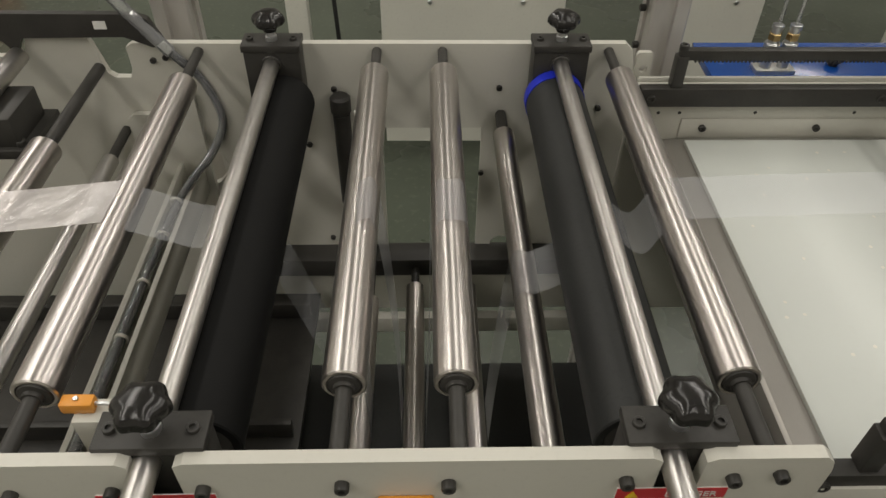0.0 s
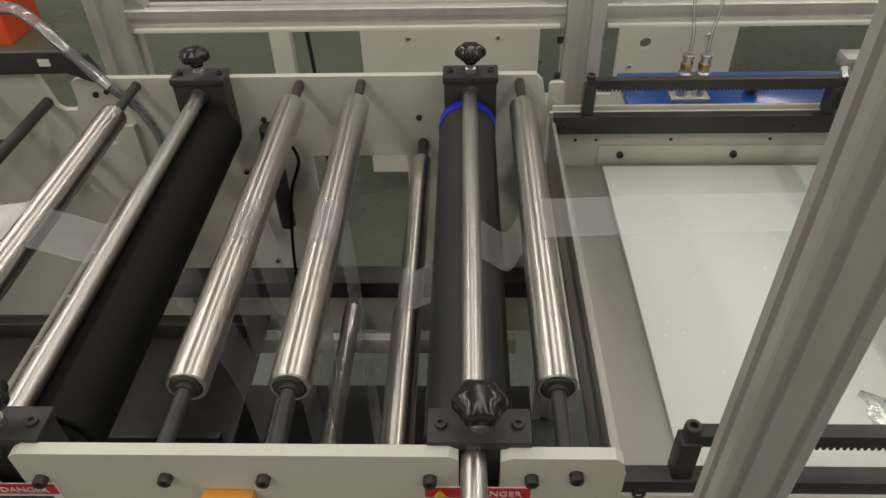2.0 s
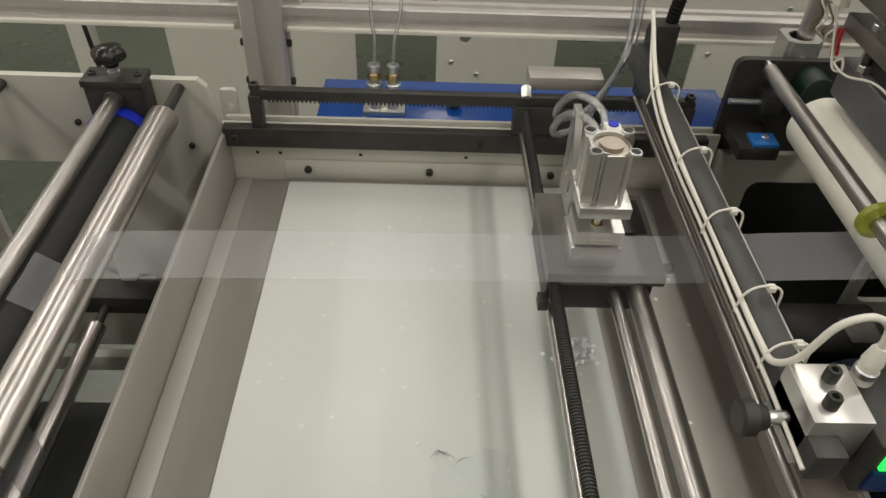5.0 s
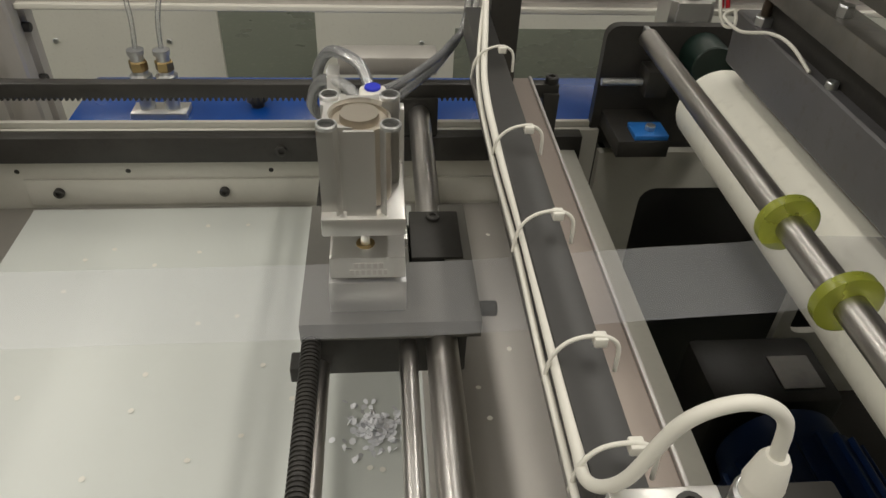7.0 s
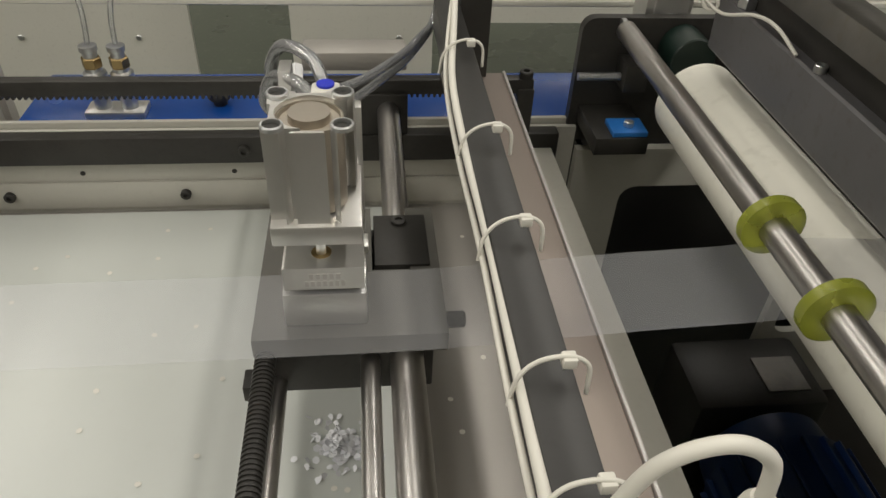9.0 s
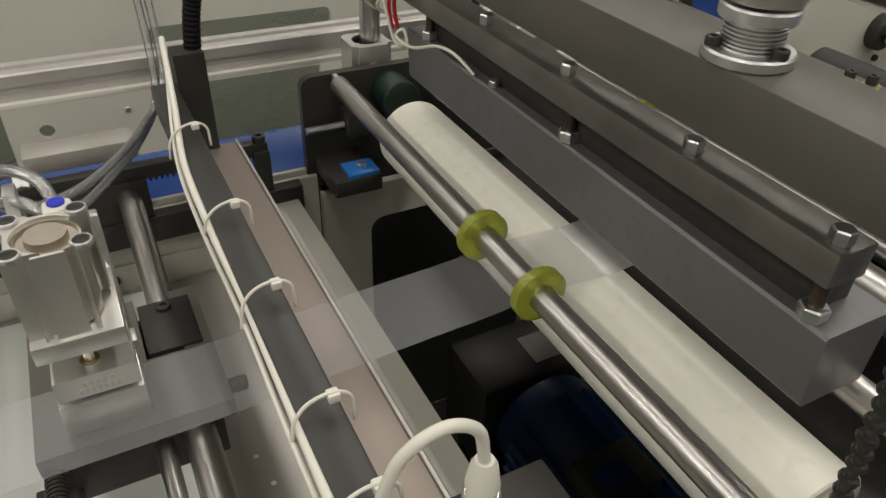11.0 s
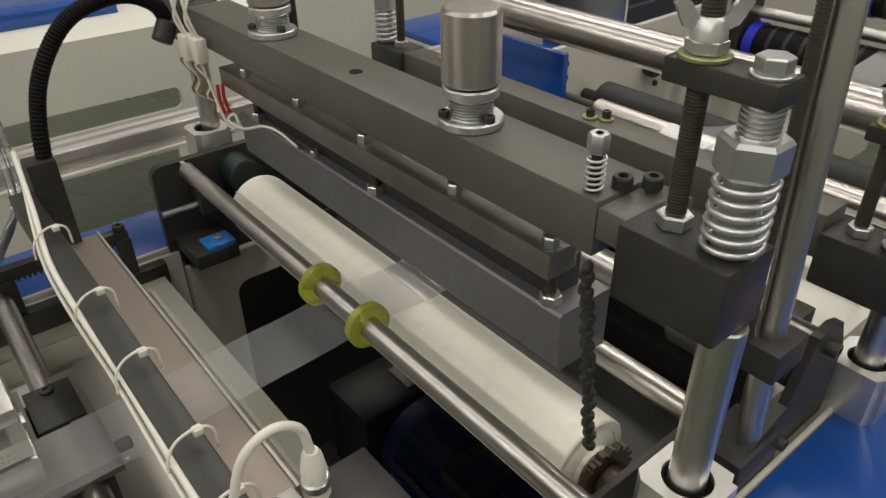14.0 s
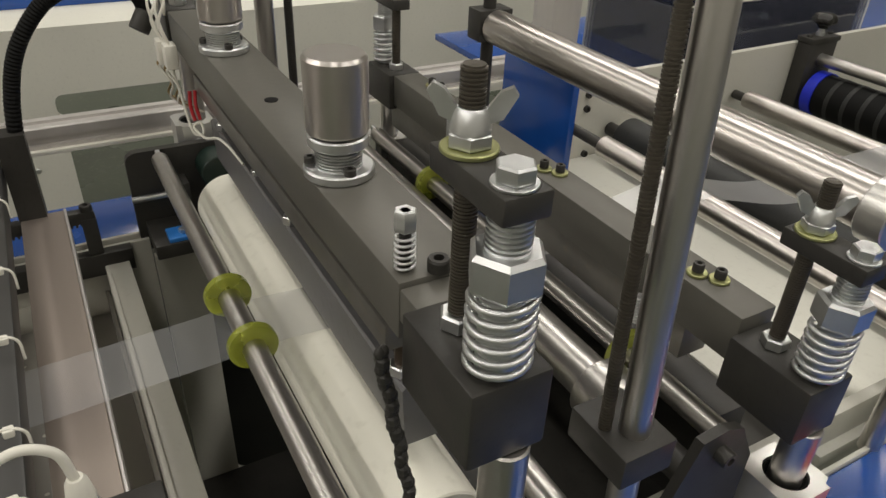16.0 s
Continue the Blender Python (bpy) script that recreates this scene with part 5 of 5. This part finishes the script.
# ---- background machines beyond the aisle ----
FLOOR_CABLE = [(-0.42, 1.75, 0.006), (-0.244, 1.668, 0.006), (-0.105, 1.684, 0.006), (0.003, 1.647, 0.006), (0.073, 1.586, 0.006), (0.101, 1.539, 0.006), (0.11, 1.42, 0.006)]


def background():
    t = thing("far_machine", (0.5, 2.12, 0), "cream sheet-metal machine standing behind with square openings", "machine")
    z0, z1 = 0.10, 0.965
    holes = [[(0.43, 0.40), (0.675, 0.40), (0.675, 0.74), (0.43, 0.74)], [(1.037, 0.40), (1.46, 0.40), (1.46, 0.64), (1.037, 0.64)], rounded(1.03, 1.50, 0.735, 0.795, 0.02), [(2.0, 0.42), (2.5, 0.42), (2.5, 0.62), (2.0, 0.62)], circle(0.76, 0.575, 0.018, 18)]
    part("panel", plate(B(), [(-0.13, z0), (3.6, z0), (3.6, z1), (-0.13, z1)], holes, 2.12, 2.135), CREAM2, t)
    part("leg", box(B(), -0.414, -0.35, 2.11, 2.16, 0.0, 1.2, 0.002), CREAM2, t)
    for x, z in ((0.72, 0.50), (0.80, 0.46), (0.98, 0.44), (0.30, 0.6), (0.02, 0.6), (1.5, 0.55), (1.7, 0.7), (0.95, 0.60), (1.48, 0.42), (1.9, 0.6)):
        part("screw", cyl(B(), (x, 2.12, z), (x, 2.114, z), 0.007, 12), STEEL, t)
    for x in (0.9, 2.2, 3.5):
        part("leg", box(B(), x, x + 0.06, 2.14, 2.2, 0.0, z0 + 0.3, 0.002), CREAM2, t)
    part("shelf", box(B(), -0.13, 3.5, 2.14, 2.9, 0.94, 0.96, 0.002), CREAM2, t)
    part("blue_deck", box(B(), 0.2, 1.45, 2.35, 2.60, 0.96, 1.0, 0.002), BLUE, t)
    part("raised_cover", box(B(), 1.55, 3.2, 2.4, 2.9, 0.96, 1.12, 0.004), CREAM2, t)
    ob = thing("orange_crate", (-2.3, 3.6, 0), "orange plastic crate on the green floor", "crate")
    part("crate_wall", plate(B(), rounded(-2.6, -2.15, 3.45, 3.8, 0.02), [rounded(-2.58, -2.17, 3.47, 3.78, 0.015)], 0.02, 0.2, "z"), REDP, ob)
    part("crate_bottom", box(B(), -2.6, -2.15, 3.45, 3.8, 0.0, 0.02, 0.002), REDP, ob)
    for pts in ([(-0.24, 1.85, 0.9), (-0.23, 1.87, 0.5), (-0.25, 1.9, 0.1), (-0.32, 1.95, 0.012), (-0.5, 1.8, 0.012), (-0.7, 1.7, 0.012)],):
        cc = thing("hanging_cable", (pts[0][0], pts[0][1], 0), "grey cable hanging down to the green floor", "cable")
        part("cable", tube(B(), pts, 0.006, 8), RUBBER2, cc)
    c = thing("floor_cable", (0.05, 1.8, 0), "black cable lying in a curve on the green floor", "cable")
    part("cable", tube(B(), FLOOR_CABLE, 0.006, 8), RUBBER, c)


background()


def left_group():
    t = thing("black_bracket", (-0.6, 1.02, 1.03), "black steel bracket plate over the infeed end", "bracket")
    part("arm", plate(B(), [(-1.2, 1.02), (-0.62, 1.02), (-0.605, 1.0), (-0.59, 1.025), (-0.44, 1.027), (-0.40, 1.01), (-0.385, 1.02), (-0.40, 1.055), (-0.42, 1.062), (-1.2, 1.065)], [], 1.035, 1.047), BLACK, t)
    part("tag", box(B(), -0.478, -0.46, 1.0335, 1.035, 1.04, 1.052, 0), PAPER, t)
    b = thing("bearing_block", (-0.585, 0.93, 0.95), "black flange bearing block at the infeed", "bearing block", "bearing blocks")
    part("housing", box(B(), -0.64, -0.56, 0.88, 0.97, 0.93, 0.985, 0.003), BLACK, b)
    part("flange", box(B(), -0.655, -0.545, 0.87, 0.98, 0.925, 0.94, 0.002), BLACK, b)
    part("screw", cap_screw(B(), (-0.56, 0.885, 0.94), (-0.56, 0.885, 0.948), 0.007), BLACK, b)
    part("shaft", cyl(B(), (-0.60, 0.90, 1.0), (-0.60, 1.03, 1.0), 0.014, 20), SHAFT, b)
    h = thing("clear_hose", (-0.36, 1.0, 1.0), "clear air hose hanging over the plate edge", "hose")
    part("hose", tube(B(), [(-0.52, 1.02, 1.14), (-0.47, 1.03, 1.13), (-0.42, 1.035, 1.06), (-0.375, 1.03, 1.005)], 0.0095, 14), HOSE, h)
    part("tail", tube(B(), [(-0.375, 1.03, 1.005), (-0.34, 1.04, 0.95), (-0.325, 1.04, 0.88), (-0.348, 1.02, 0.83), (-0.385, 0.95, 0.800), (-0.392, 0.8, 0.800), (-0.392, 0.6, 0.802), (-0.392, 0.40, 0.805)], 0.007, 10), HOSE, h)
    part("lead", tube(B(), [(-0.375, 1.03, 1.005), (-0.34, 1.04, 0.95), (-0.325, 1.04, 0.88), (-0.348, 1.02, 0.83), (-0.385, 0.95, 0.80), (-0.392, 0.8, 0.80), (-0.392, 0.6, 0.802), (-0.392, 0.40, 0.805)], 0.0042, 8), RUBBER, h, "black lead inside the hose")
    for y in (0.93, 0.85, 0.75, 0.65, 0.55, 0.47):
        part("cable_tie", lathe(B(), (-0.391, y, 0.801), (-0.391, y - 0.004, 0.801), [(0, 0.007), (0, 0.0095), (0.004, 0.0095), (0.004, 0.007)], 14), WHITE_P, h)
    for x0, z in ((-0.408, 0.80), (-0.376, 0.80)):
        a = thing("cross_channel", (x0, 0.7, z - 0.05), "cream steel cross channel between the plates", "machine frame", "cross channels")
        part("web", box(B(), x0 - 0.004, x0 + 0.004, 0.352, 1.05, z - 0.06, z, 0.001), CREAM, a)
    s = thing("photo_sensor", (-0.29, 0.41, 0.93), "orange photoelectric sensor on a small bracket", "sensor")
    part("housing", box(B(), -0.316, -0.287, 0.408, 0.421, 0.985, 0.998, 0.002), ORANGE, s)
    part("lens", cyl(B(), (-0.302, 0.415, 0.998), (-0.302, 0.415, 1.0), 0.0025, 12), STEEL, s)
    part("lead", tube(B(), [(-0.287, 0.415, 0.992), (-0.272, 0.413, 0.99), (-0.26, 0.40, 0.97)], 0.002, 6), STEEL, s)
    part("bracket", box(B(), -0.306, -0.27, 0.40, 0.425, 0.93, 0.9845, 0.001), CREAM, s)
    y = solid("orange_connector", box(B(), -0.037, 0.010, NEAR_Y - 0.018, NEAR_Y - 0.006, 0.93, 0.965, 0.002), ORANGE, "orange proximity sensor screwed to the front plate", "sensor")
    # dark sheet added in place of floor shade, and low parts inside the frame
    solid("dark_floor_sheet", box(B(), -0.30, 0.335, 0.36, 0.985, 0.30, 0.31, 0.001), RUBBER2, "added dark sheet standing in for shade low under the rollers", "machine frame")
    solid("doubler_plate", plate(B(), [(-0.476, 0.42), (-0.36, 0.42), (-0.36, 0.93), (-0.385, 0.93), (-0.39, 0.905), (-0.40, 0.895), (-0.462, 0.895), (-0.474, 0.885)], [], FAR_Y - 0.012, FAR_Y - 0.001), CREAM, "cream doubler plate on the side plate", "machine frame")
    q = solid("low_crossbar", box(B(), -0.4, 0.33, 1.0, 1.05, 0.56, 0.60, 0.002), BLACK, "black cross bar low between the plates", "machine frame")
    v = thing("air_cylinder", (-0.145, 1.02, 0.75), "slim black air cylinder on the far plate", "air cylinder")
    part("tube", cyl(B(), (-0.13, 1.03, 0.72), (-0.13, 1.03, 0.90), 0.014, 20), BLACK, v)
    part("head", cyl(B(), (-0.13, 1.03, 0.90), (-0.13, 1.03, 0.932), 0.0165, 20, 0.004), BLACK, v)
    part("fitting", cyl(B(), (-0.11, 1.03, 0.90), (-0.095, 1.03, 0.90), 0.005, 12), WHITE_P, v)
    part("hose", tube(B(), [(-0.10, 1.03, 0.90), (-0.09, 1.03, 0.86), (-0.11, 1.02, 0.8), (-0.12, 1.0, 0.7), (-0.13, 1.0, 0.55)], 0.003, 8), RUBBER, v)
    fl = solid("terminal_rail", box(B(), -0.3, 0.3, 0.98, 1.0, 0.42, 0.46, 0.001), CREAM, "cream terminal rail low in the frame", "machine frame")


left_group()


def sensor_head():
    t = thing("film_sensor", (1.0, 0.40, 1.05), "aluminium sensor bracket with black knob and green display", "sensor")
    part("bracket", box(B(), 0.958, 1.004, 0.365, 0.42, 1.045, 1.10, 0.001), ALU2, t)
    for y in (0.38, 0.405):
        part("screw", cap_screw(B(), (0.975 + (y - 0.38) * 0.4, y, 1.10), (0.975 + (y - 0.38) * 0.4, y, 1.112), 0.006), BLACK, t)
    part("knob_stem", cyl(B(), (0.940, 0.39, 1.07), (0.958, 0.39, 1.07), 0.006, 14), STEEL, t)
    part("knob", lathe(B(), (0.94, 0.39, 1.07), (0.915, 0.39, 1.07), [(0, 0), (0, 0.010), (0.008, 0.011), (0.01, 0.015), (0.02, 0.015), (0.022, 0.012), (0.022, 0)], 14), BLACK, t)
    bd = part("amplifier", box(B(), 1.005, 1.06, 0.35, 0.425, 1.03, 1.092, 0.002), BLACK, t, "black sensor housing")
    part("display", box(B(), 1.012, 1.045, 0.347, 0.350, 1.066, 1.082, 0), SCREEN, bd, "lit green display")
    part("blue_face", box(B(), 1.01, 1.05, 0.347, 0.350, 1.038, 1.062, 0), NAVY, bd)
    c = part("plug", lathe(B(), (1.016, 0.412, 1.092), (1.016, 0.412, 1.13), [(0, 0), (0, 0.009), (0.008, 0.009), (0.009, 0.0075), (0.02, 0.0075), (0.021, 0.0085), (0.034, 0.0065), (0.038, 0.0045), (0.038, 0)], 18), WHITE_P, bd, "white plug with knurled metal ring")
    part("knurled_ring", cyl(B(), (1.016, 0.412, 1.098), (1.016, 0.412, 1.106), 0.0094, 20), STEEL, c)
    return t


SENSOR = sensor_head()
SENSOR.matrix_basis = Matrix.Translation(SENSOR.matrix_basis.translation + Vector((-0.027, 0.044, 0.006)))


# ---- what moves ----
PERIOD, LIFT, LIFT_SECOND = 0.935, 0.032, 0.028
STROKE = ((0.0, 1.0), (0.065, 0.95), (0.13, 0.74), (0.20, 0.46), (0.30, 0.18), (0.38, 0.03), (0.45, 0.0), (0.55, 0.04), (0.63, 0.16), (0.70, 0.35), (0.80, 0.76), (0.87, 0.94), (0.935, 1.0))


def lift(t):
    """Height of the crank-driven beams, 0 to 1, at time t."""
    q = (t - 13.0) % PERIOD
    for (a, u), (b, v) in zip(STROKE, STROKE[1:]):
        if q <= b:
            return u + (v - u) * (q - a) / (b - a)
    return 1.0


def motions():
    base = BEAM.matrix_basis.translation.copy()
    rows = []
    for i in range(161):
        t = i / 10
        rows.append((t, Matrix.Translation(base + Vector((0, 0, LIFT * lift(t))))))
    walk(BEAM, rows)
    base = SECOND.matrix_basis.translation.copy()
    walk(SECOND, [(i / 10, Matrix.Translation(base + Vector((0, 0, LIFT_SECOND * lift(i / 10) - 0.007)))) for i in range(161)])
    # the feed roller turns on while the beam is up
    fb = FEED.matrix_basis.translation.copy()
    rows, a = [], 0.0
    for i in range(161):
        t = i / 10
        rows.append((t, pose(fb.x, fb.y, fb.z, 0, a, 0)))
        a += 70 * (lift(t + 0.05) > 0.5)
    walk(FEED, rows)


motions()
